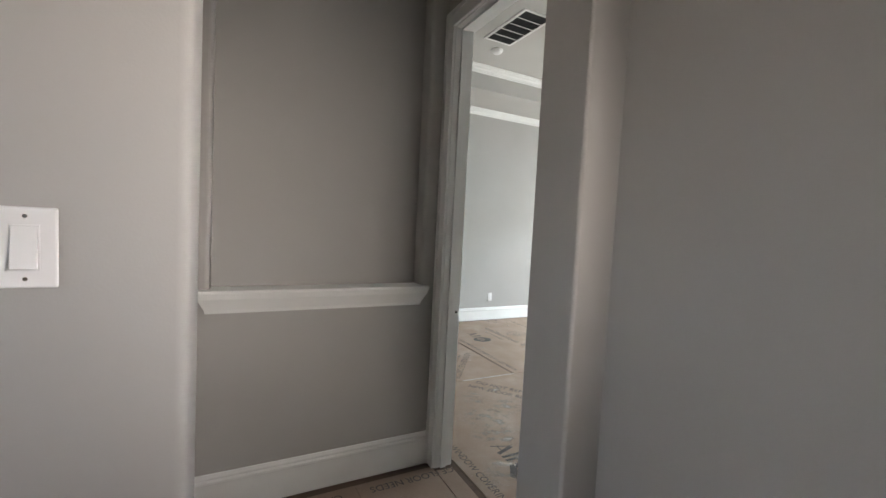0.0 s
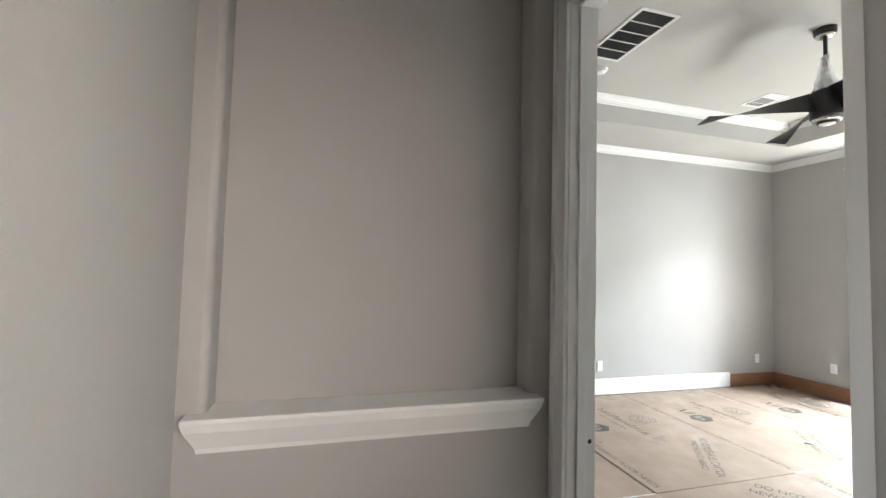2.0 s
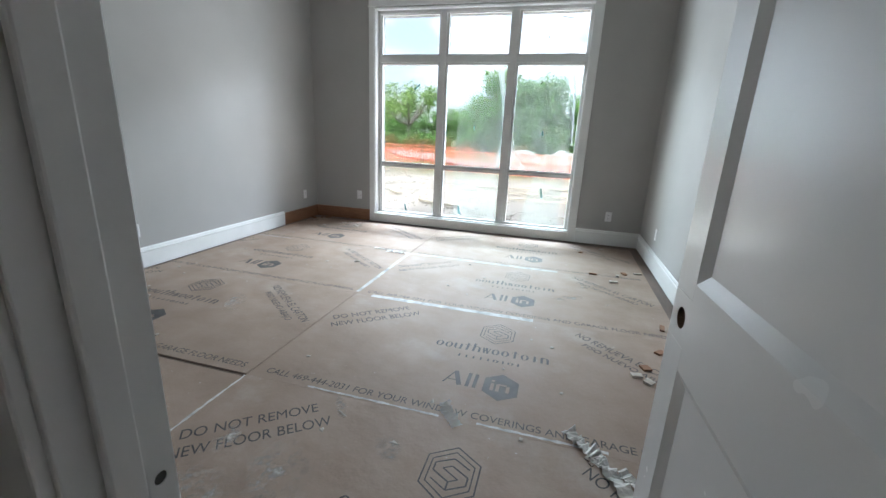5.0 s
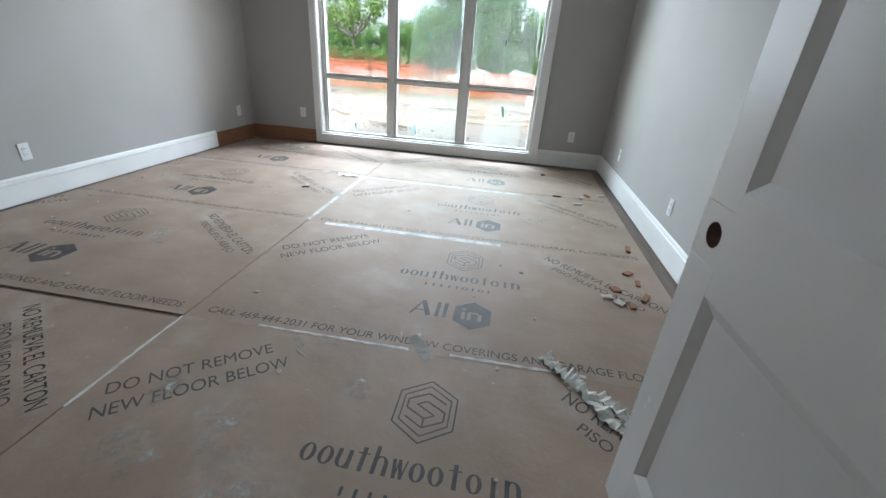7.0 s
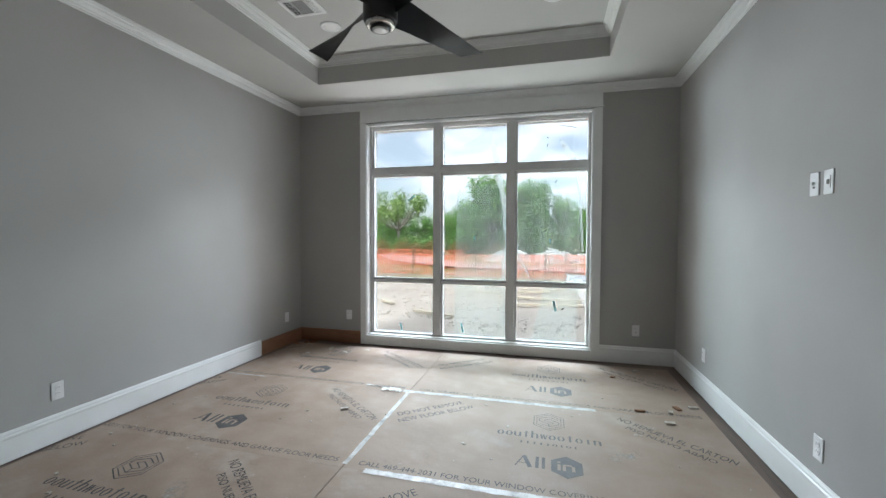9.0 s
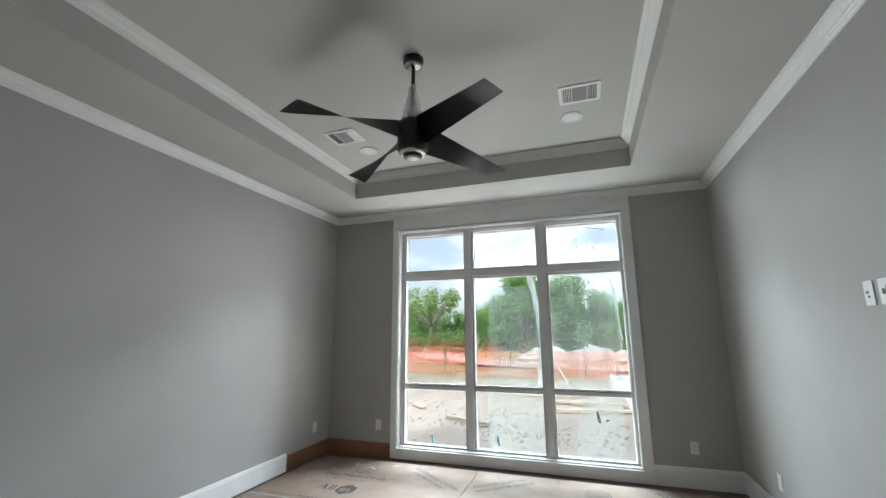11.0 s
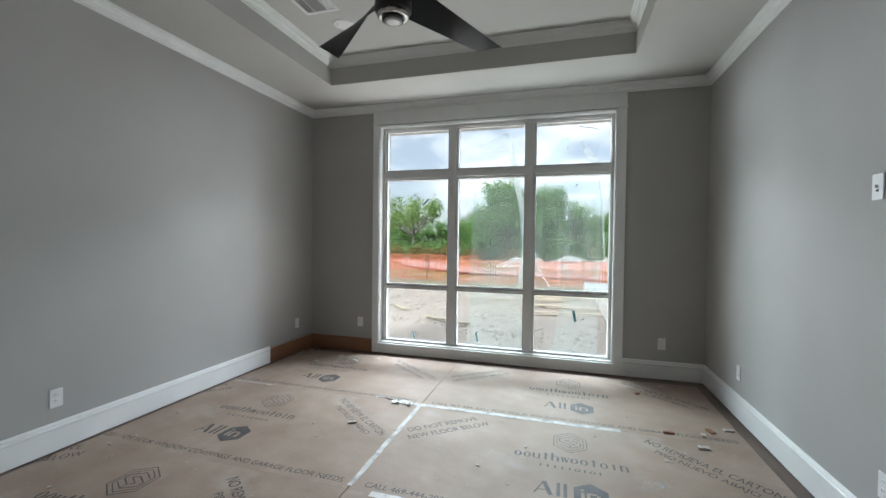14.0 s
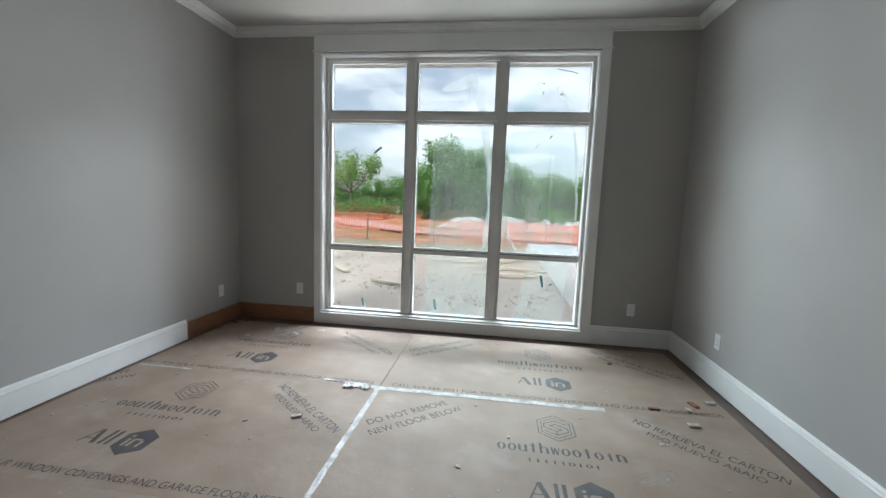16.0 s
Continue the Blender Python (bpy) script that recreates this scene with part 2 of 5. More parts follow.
CONCRETE = simple("pale_concrete", (0.44, 0.41, 0.38), (0.54, 0.51, 0.48), 0.9, 1.2, 0.3, 40)
LUMBER = wood_material("sawn_lumber", (0.46, 0.39, 0.29), (0.64, 0.56, 0.44), 0.7, (14, 1, 14))
STONE = simple("limestone_rubble", (0.42, 0.38, 0.32), (0.62, 0.57, 0.5), 0.9, 8.0, 0.5, 30)
ORANGE = simple("orange_mesh_plastic", (0.85, 0.19, 0.11), (0.90, 0.27, 0.17), 0.5, 3.0)
STEEL = simple("rusty_post", (0.10, 0.07, 0.05), (0.2, 0.13, 0.09), 0.7)
LEAFA = leaf_material("oak_leaves", (0.17, 0.28, 0.07), (0.33, 0.47, 0.15))
LEAFB = leaf_material("dense_green_leaves", (0.13, 0.27, 0.07), (0.27, 0.46, 0.14))
DRY = leaf_material("dry_brush", (0.20, 0.14, 0.05), (0.36, 0.30, 0.11))
BARK = simple("grey_bark", (0.16, 0.14, 0.12), (0.30, 0.27, 0.24), 0.9, 6.0, 0.6, 30)
FARWALL = simple("pale_stucco", (0.5, 0.47, 0.43), (0.6, 0.57, 0.53), 0.9, 1.0)
TUBCOVER = simple("pale_grey_cover", (0.46, 0.48, 0.52), (0.56, 0.58, 0.61), 0.5)
DEBRIS = simple("drywall_and_wood_scraps", (0.35, 0.30, 0.25), (0.6, 0.56, 0.5), 0.8, 30)

# ---------------------------------------------------------------- mesh helpers


def box(bm, x0, y0, z0, x1, y1, z1):
    v = [bm.verts.new(p) for p in ((x0, y0, z0), (x1, y0, z0), (x1, y1, z0), (x0, y1, z0), (x0, y0, z1), (x1, y0, z1), (x1, y1, z1), (x0, y1, z1))]
    for f in ((3, 2, 1, 0), (4, 5, 6, 7), (0, 1, 5, 4), (1, 2, 6, 5), (2, 3, 7, 6), (3, 0, 4, 7)):
        bm.faces.new([v[i] for i in f])
    return v


def slab(x0, y0, z0, x1, y1, z1, r=0.0, segs=2):
    """A box of its own, with rounded edges."""
    bm = bmesh.new()
    box(bm, x0, y0, z0, x1, y1, z1)
    if r:
        bmesh.ops.bevel(bm, geom=bm.edges[:], offset=r, segments=segs, affect="EDGES", profile=0.5)
    return bm


def mesh_of(name, bm, mat, smooth=False):
    me = bpy.data.meshes.new(name)
    bmesh.ops.recalc_face_normals(bm, faces=bm.faces[:])
    bm.to_mesh(me)
    bm.free()
    me.materials.append(mat)
    if smooth:
        for p in me.polygons:
            p.use_smooth = True
    return me


def part(name, bm, mat, parent=None, label="", smooth=False):
    ob = new(name, bm if isinstance(bm, bpy.types.Mesh) else mesh_of(name, bm, mat, smooth))
    if parent:
        ob.parent = parent
    if label:
        tagged(ob, label)
    return ob


def structure(name, bm, mat, label, smooth=False):
    return tagged(part(name, bm, mat, None, "", smooth), label, name.split("_")[0], "", "structure")


def thing(name, label, category, m=None, group=""):
    ob = tagged(new(name), label, category, group)
    if m:
        ob.matrix_basis = m
    return ob


def lathe(profile, segs=32, closed=False):
    """Turns (radius, z) pairs round the z axis."""
    bm = bmesh.new()
    rings = []
    for r, z in profile:
        rings.append([bm.verts.new((r * math.cos(2 * math.pi * k / segs), r * math.sin(2 * math.pi * k / segs), z)) for k in range(segs)])
    for a, b in zip(rings, rings[1:]):
        for k in range(segs):
            bm.faces.new((a[k], a[(k + 1) % segs], b[(k + 1) % segs], b[k]))
    if profile[0][0] > 0:
        bm.faces.new(rings[0][::-1])
    if profile[-1][0] > 0:
        bm.faces.new(rings[-1])
    bmesh.ops.remove_doubles(bm, verts=bm.verts[:], dist=1e-5)
    return bm


def extrude_profile(prof, a, b, inward, miter_a=0.0, miter_b=0.0):
    """A moulding from a to b on the plan; prof holds (out, up) pairs; inward is the way it stands out from the wall.
    The miters lengthen or shorten the run per metre of 'out'."""
    a, b, n = Vector((*a, 0)), Vector((*b, 0)), Vector((*inward, 0))
    d = (b - a).normalized()
    bm = bmesh.new()
    va = [bm.verts.new(a + n * o + d * (miter_a * o) + Vector((0, 0, u))) for o, u in prof]
    vb = [bm.verts.new(b + n * o - d * (miter_b * o) + Vector((0, 0, u))) for o, u in prof]
    k = len(prof)
    for i in range(k):
        bm.faces.new((va[i], va[(i + 1) % k], vb[(i + 1) % k], vb[i]))
    bm.faces.new(va[::-1])
    bm.faces.new(vb)
    return bm


# ---------------------------------------------------------------- the shell of room and hall
def wall_with_opening(axis, p0, p1, s0, s1, z1, o0, o1, oz0, oz1):
    """A wall between p0 and p1 on the axis across it, s0..s1 along it, with one opening."""
    bm = bmesh.new()
    for a, b, c, d in ((s0, o0, 0, z1), (o1, s1, 0, z1), (o0, o1, oz1, z1), (o0, o1, 0, oz0)):
        if b - a > 1e-4 and d - c > 1e-4:
            if axis == "x":
                box(bm, p0, a, c, p1, b, d)
            else:
                box(bm, a, p0, c, b, p1, d)
    return bm


WY0, WY1, WZ0, WZ1 = 1.205, 3.925, 0.115, 2.79       # window opening
DY0, DY1, DZ = 0.98, 1.805, 2.425                     # rough door opening
structure("wall_window", wall_with_opening("x", XW, XW + 0.20, YR - 0.12, YL + 0.12, 3.5, WY0, WY1, WZ0, WZ1), PAINT, "grey painted wall round the tall window")
structure("wall_outlets", slab(XD, YL, 0, XW, YL + 0.12, 3.5), PAINT, "grey painted side wall of the empty room")
structure("wall_switches", slab(XD, YR - 0.12, 0, XW, YR, 3.5), PAINT, "grey painted side wall with two control plates")
structure("wall_door", wall_with_opening("x", XH, XD, 0.20, YL + 0.12, 3.5, DY0, DY1, 0, DZ), PAINT, "painted wall with the doorway between hall and room")


def bullnose_box(x0, y0, x1, y1, z1, corners, r=0.022):
    bm = bmesh.new()
    box(bm, x0, y0, 0, x1, y1, z1)
    bm.verts.ensure_lookup_table()
    es = []
    for e in bm.edges:
        p, q = e.verts[0].co, e.verts[1].co
        if abs(p.z - q.z) > 0.5 and any(abs(p.x - cx) < 1e-4 and abs(p.y - cy) < 1e-4 for cx, cy in corners):
            es.append(e)
    bmesh.ops.bevel(bm, geom=es, offset=r, segments=6, affect="EDGES", profile=0.5)
    return bm


NX0, NX1, NY, NZ0, NZ1, NDEEP = -0.172, 0.842, 1.87, 1.00, 2.62, 0.10    # art niche


def niche_wall():
    """The recess has softly rounded upright edges."""
    bm = bmesh.new()
    for a, b in ((-0.37, NX0), (NX1, XH)):
        box(bm, a, NY, 0, b, NY + 0.25, NZ0)
        box(bm, a, NY, NZ1, b, NY + 0.25, 3.5)
        v = box(bm, a, NY, NZ0, b, NY + 0.25, NZ1)
        edge = (v[1], v[5]) if b == NX0 else (v[0], v[4])
        bmesh.ops.bevel(bm, geom=[bm.edges.get(edge)], offset=0.022, segments=5, affect="EDGES", profile=0.5)
    box(bm, NX0, NY, 0, NX1, NY + 0.25, NZ0)
    box(bm, NX0, NY, NZ1, NX1, NY + 0.25, 3.5)
    box(bm, NX0, NY + NDEEP, NZ0, NX1, NY + 0.25, NZ1)
    return bm


structure("wall_niche", niche_wall(), HALL_PAINT, "beige-grey hall wall with a tall recessed art niche")
structure("wall_hall_side", slab(-0.37, 0.88, 0, -0.25, NY, 3.5), HALL_PAINT, "pale hall side wall with a light switch")
structure("wall_hall_stub", bullnose_box(-2.3, 0.666, -0.155, 0.88, 3.5, ((-0.155, 0.666), (-0.155, 0.88))), HALL_PAINT, "pale hall wall ending in a rounded corner", True)
structure("wall_hall_pier", bullnose_box(0.793, 0.69, XH, 0.90, 3.5, ((0.793, 0.69), (0.793, 0.90)), 0.012), HALL_PAINT, "beige wall pier beside the doorway")
# Walls closing the hall out of view; two openings added to admit light.
structure("wall_hall_far", wall_with_opening("x", -2.42, -2.3, -1.7, 0.88, 3.5, -0.75, -0.15, 1.15, 2.0), HALL_PAINT, "plain hall wall with an added, unseen light opening")
structure("wall_hall_back", slab(-2.42, -1.82, 0, XD, -1.7, 3.5), HALL_PAINT, "plain hall wall")
structure("wall_hall_end", wall_with_opening("x", XH, XD, -1.7, 0.20, 3.5, -0.75, -0.25, 1.2, 2.0), HALL_PAINT, "plain hall wall with an added, unseen opening for the fill lamp")
structure("ceiling_hall", slab(-2.42, -1.82, 2.95, XH, 2.12, 3.07), CEIL, "plain hall ceiling")


def tray_ceiling():
    bm = bmesh.new()
    tx0, tx1, ty0, ty1 = 1.80, 5.42, 1.152, 4.14
    box(bm, XD, YR, ZS, tx0, YL, 3.5)
    box(bm, tx1, YR, ZS, XW, YL, 3.5)
    box(bm, tx0, YR, ZS, tx1, ty0, 3.5)
    box(bm, tx0, ty1, ZS, tx1, YL, 3.5)
    box(bm, tx0, ty0, ZT, tx1, ty1, 3.5)
    return bm


structure("ceiling", tray_ceiling(), CEIL, "grey tray ceiling with a raised middle")
structure("roof_slab", slab(-2.42, -1.82, 3.5, XW + 0.9, YL + 0.3, 3.62), CEIL, "plain roof deck over the rooms")
structure("floor", slab(-2.42, -1.82, -0.08, XW + 0.2, YL + 0.12, -0.006), FLOORWOOD, "dark wood floor showing at the edges of the cardboard")

BASE = [(0, 0), (0.016, 0), (0.016, 0.138), (0.020, 0.143), (0.020, 0.154), (0.012, 0.160), (0.012, 0.170), (0.006, 0.183), (0, 0.185)]
CROWN = [(o, u + 0.012) for o, u in [(0, 2.943), (0.012, 2.943), (0.016, 2.950), (0.012, 2.958), (0.021, 2.960), (0.025, 2.966), (0.024, 2.971), (0.036, 2.974), (0.047, 2.985), (0.052, 2.999), (0.059, 3.002), (0.064, 3.008), (0.062, 3.013), (0.075, 3.015), (0.075, 3.025), (0, 3.025)]]


def baseboard(a, b, n, ma=0, mb=0):
    structure("baseboard", extrude_profile(BASE, a, b, n, ma, mb), WHITE, "white painted baseboard with a moulded top edge")


baseboard((XD, YL), (5.36, YL), (0, -1), 1, 0)
baseboard((XW, YR), (XW, 1.118), (-1, 0), 1, 0)
baseboard((XD, YR), (XW, YR), (0, 1), 1, 1)
baseboard((XD, YR), (XD, 0.885), (1, 0), 1, 0)
baseboard((XD, 1.90), (XD, YL), (1, 0), 0, 1)
baseboard((-0.25, NY), (0.92, NY), (0, -1), 1, 0)
baseboard((-0.25, 0.88), (-0.25, NY), (1, 0), 0, 1)
baseboard((XH, -1.7), (XH, 0.69), (-1, 0), 0, 0)
baseboard((-2.3, 0.666), (-0.175, 0.666), (0, -1), 0, 0)
for a, b, n, ma, mb in (((5.36, YL), (XW, YL), (0, -1), 0, 1), ((XW, 3.998), (XW, YL), (-1, 0), 0, 1)):
    structure("baseboard_raw", extrude_profile([(0, 0), (0.014, 0), (0.014, 0.157), (0, 0.160)], a, b, n, ma, mb), RAWWOOD, "unpainted brown baseboard not yet finished")


def crown(a, b, n, prof):
    structure("trim_crown", extrude_profile(prof, a, b, n, 1, 1), WHITE, "white crown moulding under the ceiling")


crown((XD, YL), (XW, YL), (0, -1), CROWN)
crown((XD, YR), (XW, YR), (0, 1), CROWN)
crown((XW, YR), (XW, YL), (-1, 0), CROWN)
crown((XD, YR), (XD, YL), (1, 0), CROWN)
TRAYCROWN = [(o, u + ZT - ZS) for o, u in CROWN]
crown((1.80, 4.14), (5.42, 4.14), (0, -1), TRAYCROWN)
crown((1.80, 1.152), (5.42, 1.152), (0, 1), TRAYCROWN)
crown((5.42, 1.152), (5.42, 4.14), (-1, 0), TRAYCROWN)
crown((1.80, 1.152), (1.80, 4.14), (1, 0), TRAYCROWN)

# ---------------------------------------------------------------- the window
UNITS = ((3.85, 3.063), (2.94, 2.164), (2.039, 1.25))
GX = 6.295                                                  # plane of the panes


def build_window():
    win = tagged(new("window_1"), "tall white nine-lite window in three units, partly covered by film", "window", "", "structure")
    x0, x1 = GX - 0.055, GX + 0.06
    part("jamb_liner", wall_with_opening("x", XW + 0.001, XW + 0.199, WY0, WY1, WZ1, WY0 + 0.018, WY1 - 0.018, WZ0 + 0.018, WZ1 - 0.018).copy(), WHITE, win)
    # outer frame, mullions and transoms
    frame_bits = [
        ("window_frame", WY0 + 0.018, WY0 + 0.052, WZ0 + 0.018, WZ1 - 0.018, 0), ("window_frame", WY1 - 0.052, WY1 - 0.018, WZ0 + 0.018, WZ1 - 0.018, 0),
        ("window_frame", WY0 + 0.052, WY1 - 0.052, WZ1 - 0.055, WZ1 - 0.018, 0), ("sill_rail", WY0 + 0.052, WY1 - 0.052, WZ0 + 0.018, WZ0 + 0.040, 0),
        ("mullion", 2.965, 3.038, WZ0 + 0.040, WZ1 - 0.055, -0.012), ("mullion", 2.065, 2.138, WZ0 + 0.040, WZ1 - 0.055, -0.012),
    ]
    for n, a, b, c, d, dx in frame_bits:
        part(n, slab(x0 + dx, a, c, x1, b, d, 0.004), VINYL, win)
    edges = [WY1 - 0.052, 3.038, 2.965, 2.138, 2.065, WY0 + 0.052]
    for u, (ya, yb) in enumerate(UNITS):
        hi, lo = edges[2 * u], edges[2 * u + 1]
        part("transom", slab(x0 - 0.006, lo, 2.155, x1, hi, 2.228, 0.004), VINYL, win)
        part("meeting_rail", slab(x0 + 0.006, lo, 0.800, x1 - 0.02, hi, 0.845, 0.004), VINYL, win)
        # Dark strip laid on the rail for the shade between the sashes.
        part("meeting_rail_shade_strip", slab(x0 + 0.003, lo + 0.02, 0.832, x0 + 0.012, hi - 0.02, 0.838), SLOT, win)
        for k in (0.27, 0.73):
            yy = lo + (hi - lo) * k
            lock = part("sash_lock", slab(x0 - 0.008, yy - 0.03, 0.846, x0 + 0.022, yy + 0.03, 0.858, 0.004), VINYL, win)
            part("lever", slab(x0 - 0.016, yy - 0.012, 0.857, x0 + 0.008, yy + 0.02, 0.865, 0.003), VINYL, lock)
        for z0, z1, c, d, dx in ((2.253, 2.722, 2.228, WZ1 - 0.055, 0.012), (0.853, 2.130, 0.845, 2.155, 0.006), (0.128, 0.794, WZ0 + 0.040, 0.800, 0.0)):
            bm = wall_with_opening("x", x0 + 0.012 + dx, x1 - 0.016, lo, hi, d, yb, ya, z0 if z0 > c else 0.0, z1)
            # trim away what lies under the sash
            for v in bm.verts:
                v.co.z = max(v.co.z, c)
            bmesh.ops.dissolve_degenerate(bm, dist=1e-5, edges=bm.edges[:])
            sash = part("sash", bm, VINYL, win)
            pane = part("pane", slab(GX - 0.003, yb - 0.006, z0 - 0.006, GX + 0.003, ya + 0.006, z1 + 0.006), GLASS, sash, "window pane tinted to dim the view out")
            # No shadow from the pane: light comes in undimmed by the tint.
            pane.visible_shadow = False
            bead = bmesh.new()
            for q in ((yb - 0.012, yb + 0.002, z0 - 0.012, z1 + 0.012), (ya - 0.002, ya + 0.012, z0 - 0.012, z1 + 0.012), (yb + 0.002, ya - 0.002, z1 - 0.002, z1 + 0.012), (yb + 0.002, ya - 0.002, z0 - 0.012, z0 + 0.002)):
                box(bead, x0 + 0.004 + dx, q[0], q[2], x0 + 0.0125 + dx, q[1], q[3])
            part("glazing_bead", bead, VINYL, sash)
    # casing inside the room
    cx0, cx1 = XW - 0.020, XW - 0.0005
    for a, b in ((WY0 - 0.087, WY0), (WY1, WY1 + 0.087 - 0.013)):
        part("side_casing", slab(cx0, a, 0.0, cx1, b, 2.80, 0.003), WHITE, win)
    part("apron", slab(cx0 - 0.001, WY0, 0.0, cx1, WY1, WZ0 - 0.012, 0.003), WHITE, win)
    part("stool", slab(cx0 - 0.008, WY0, WZ0 - 0.012, cx1 + 0.06, WY1, WZ0 + 0.004, 0.004), WHITE, win)
    part("header_board", slab(cx0, WY0 - 0.087, 2.812, cx1, WY1 + 0.074, 2.955, 0.002), WHITE, win)
    part("header_fillet", slab(cx0 - 0.012, WY0 - 0.098, 2.80, cx1, WY1 + 0.085, 2.812, 0.003), WHITE, win)
    inner = bmesh.new()
    for q in ((WY0, WY0 + 0.012, WZ0 + 0.004, 2.79), (WY1 - 0.012, WY1, WZ0 + 0.004, 2.79), (WY0 + 0.012, WY1 - 0.012, 2.778, 2.79)):
        box(inner, cx0 + 0.006, q[0], q[2], cx1 + 0.02, q[1], q[3])
    part("inner_bead", inner, WHITE, win)


build_window()

# ---------------------------------------------------------------- the doorway and its leaf
JY0, JY1, JZ = 1.0, 1.785, 2.405                            # clear opening


def holed_plate(x0, x1, z0, z1, y0, y1, cx, cz, r, segs=24):
    """A plate across y with a round hole through it."""
    bm = bmesh.new()
    sq = []
    for k in range(segs):
        a = 2 * math.pi * k / segs
        dx, dz = math.cos(a), math.sin(a)
        s = min(((x1 if dx > 0 else x0) - cx) / dx if abs(dx) > 1e-6 else 1e9, ((z1 if dz > 0 else z0) - cz) / dz if abs(dz) > 1e-6 else 1e9)
        sq.append((cx + s * dx, cz + s * dz, cx + r * dx, cz + r * dz))
    loops = [[bm.verts.new((q[2 * i], y, q[2 * i + 1])) for q in sq] for y in (y0, y1) for i in (0, 1)]
    for k in range(segs):
        j = (k + 1) % segs
        bm.faces.new((loops[0][k], loops[0][j], loops[1][j], loops[1][k]))
        bm.faces.new((loops[2][k], loops[2][j], loops[3][j], loops[3][k]))
        bm.faces.new((loops[1][k], loops[1][j], loops[3][j], loops[3][k]))
    # corners of the plate
    for y, lp in ((y0, loops[0]), (y1, loops[2])):
        for px, pz in ((x0, z0), (x1, z0), (x1, z1), (x0, z1)):
            near = sorted(range(segs), key=lambda k: (lp[k].co.x - px) ** 2 + (lp[k].co.z - pz) ** 2)
            a = near[0]
            for b in ((a + 1) % segs, (a - 1) % segs):
                va, vb = lp[a].co, lp[b].co
                if (abs(va.x - px) < 1e-5) != (abs(vb.x - px) < 1e-5) or (abs(va.z - pz) < 1e-5) != (abs(vb.z - pz) < 1e-5):
                    if (va - Vector((px, y, pz))).length > 1e-5 and (vb - Vector((px, y, pz))).length > 1e-5:
                        bm.faces.new((lp[a], lp[b], bm.verts.new((px, y, pz))))
    return bm


def build_door():
    fr = tagged(new("door_1"), "white cased doorway with jambs, stops and casing", "door frame", "", "structure")
    part("jamb", slab(XH - 0.002, JY1, 0, XD + 0.002, DY1, JZ, 0.002), WHITE, fr)
    part("jamb", slab(XH - 0.002, DY0, 0, XD + 0.002, JY0, JZ, 0.002), WHITE, fr)
    part("head_jamb", slab(XH - 0.002, DY0, JZ, XD + 0.002, DY1, DZ, 0.002), WHITE, fr)
    sx0, sx1 = XD - 0.075, XD - 0.040
    part("door_stop", slab(sx0, JY1 - 0.011, 0, sx1, JY1 - 0.0004, JZ - 0.011, 0.003), WHITE, fr)
    part("door_stop", slab(sx0, JY0 + 0.0004, 0, sx1, JY0 + 0.011, JZ - 0.011, 0.003), WHITE, fr)
    part("door_stop", slab(sx0, JY0, JZ - 0.011, sx1, JY1, JZ - 0.0004, 0.003), WHITE, fr)
    # bored latch hole in the jamb; a dark plate stands for its shade
    ring = part("strike_hole", holed_plate(XD - 0.034, XD - 0.006, 0.866, 0.896, JY1 - 0.0022, JY1 - 0.0003, XD - 0.020, 0.881, 0.008), WHITE, fr)
    part("hole_shade_plate", slab(XD - 0.032, JY1 - 0.0009, 0.868, XD - 0.008, JY1 - 0.0002, 0.894), SLOT, ring)
    for s, x in ((-1, XH), (1, XD)):
        xa, xb = (x - 0.016, x - 0.0005) if s < 0 else (x + 0.0005, x + 0.016)
        ya, yb, gap = JY0 - 0.082, JY1 + 0.082, 0.005 if s < 0 else 0.026
        for a, b in ((ya, JY0 - gap), (JY1 + gap, yb)):
            part("side_casing", slab(xa, a, 0, xb, b, JZ + 0.005, 0.003), WHITE, fr)
        part("head_casing", slab(xa, ya, JZ + 0.005, xb, yb, JZ + 0.087, 0.003), WHITE, fr)
        xe, xf = (xa - 0.007, xa) if s < 0 else (xb, xb + 0.007)
        for a, b in ((ya, ya + 0.022), (yb - 0.022, yb)):
            part("backband", slab(xe, a, 0, xf, b, JZ + 0.087, 0.0025), WHITE, fr)
        part("backband", slab(xe, ya + 0.022, JZ + 0.065, xf, yb - 0.022, JZ + 0.087, 0.0025), WHITE, fr)

    # the leaf stands square into the room
    leaf = thing("door_leaf", "white two-panel door standing open with an empty lock bore", "door", pose(XD + 0.004, 0.987, 0.012, 0, 0, 3.2))
    w, t, h = 0.795, 0.035, 2.385
    st, bx, bz = 0.108, w - 0.062, 0.861
    z_lo, z_mid0, z_mid1, z_hi = 0.20, 0.745, 0.962, h - 0.125
    part("hinge_stile", slab(0, 0, 0, st, t, h, 0.0015), DOORPAINT, leaf)
    part("lock_stile", slab(w - st, 0, 0, w, t, bz - 0.06, 0.0015), DOORPAINT, leaf)
    part("lock_stile", slab(w - st, 0, bz + 0.06, w, t, h, 0.0015), DOORPAINT, leaf)
    part("lock_block", holed_plate(w - st, w - 0.0015, bz - 0.06, bz + 0.06, 0.0, t, bx, bz, 0.027), DOORPAINT, leaf)
    part("edge_strip", slab(w - 0.0016, 0.0015, bz - 0.06, w, t - 0.0015, bz + 0.06), DOORPAINT, leaf)
    bore = lathe([(0.0266, -t / 2 + 0.001), (0.0266, t / 2 - 0.001)], 24)
    for f in [f for f in bm_caps(bore)]:
        bore.faces.remove(f)
    bmesh.ops.transform(bore, matrix=Matrix.Translation((bx, t / 2, bz)) @ pose(0, 0, 0, 90), verts=bore.verts)
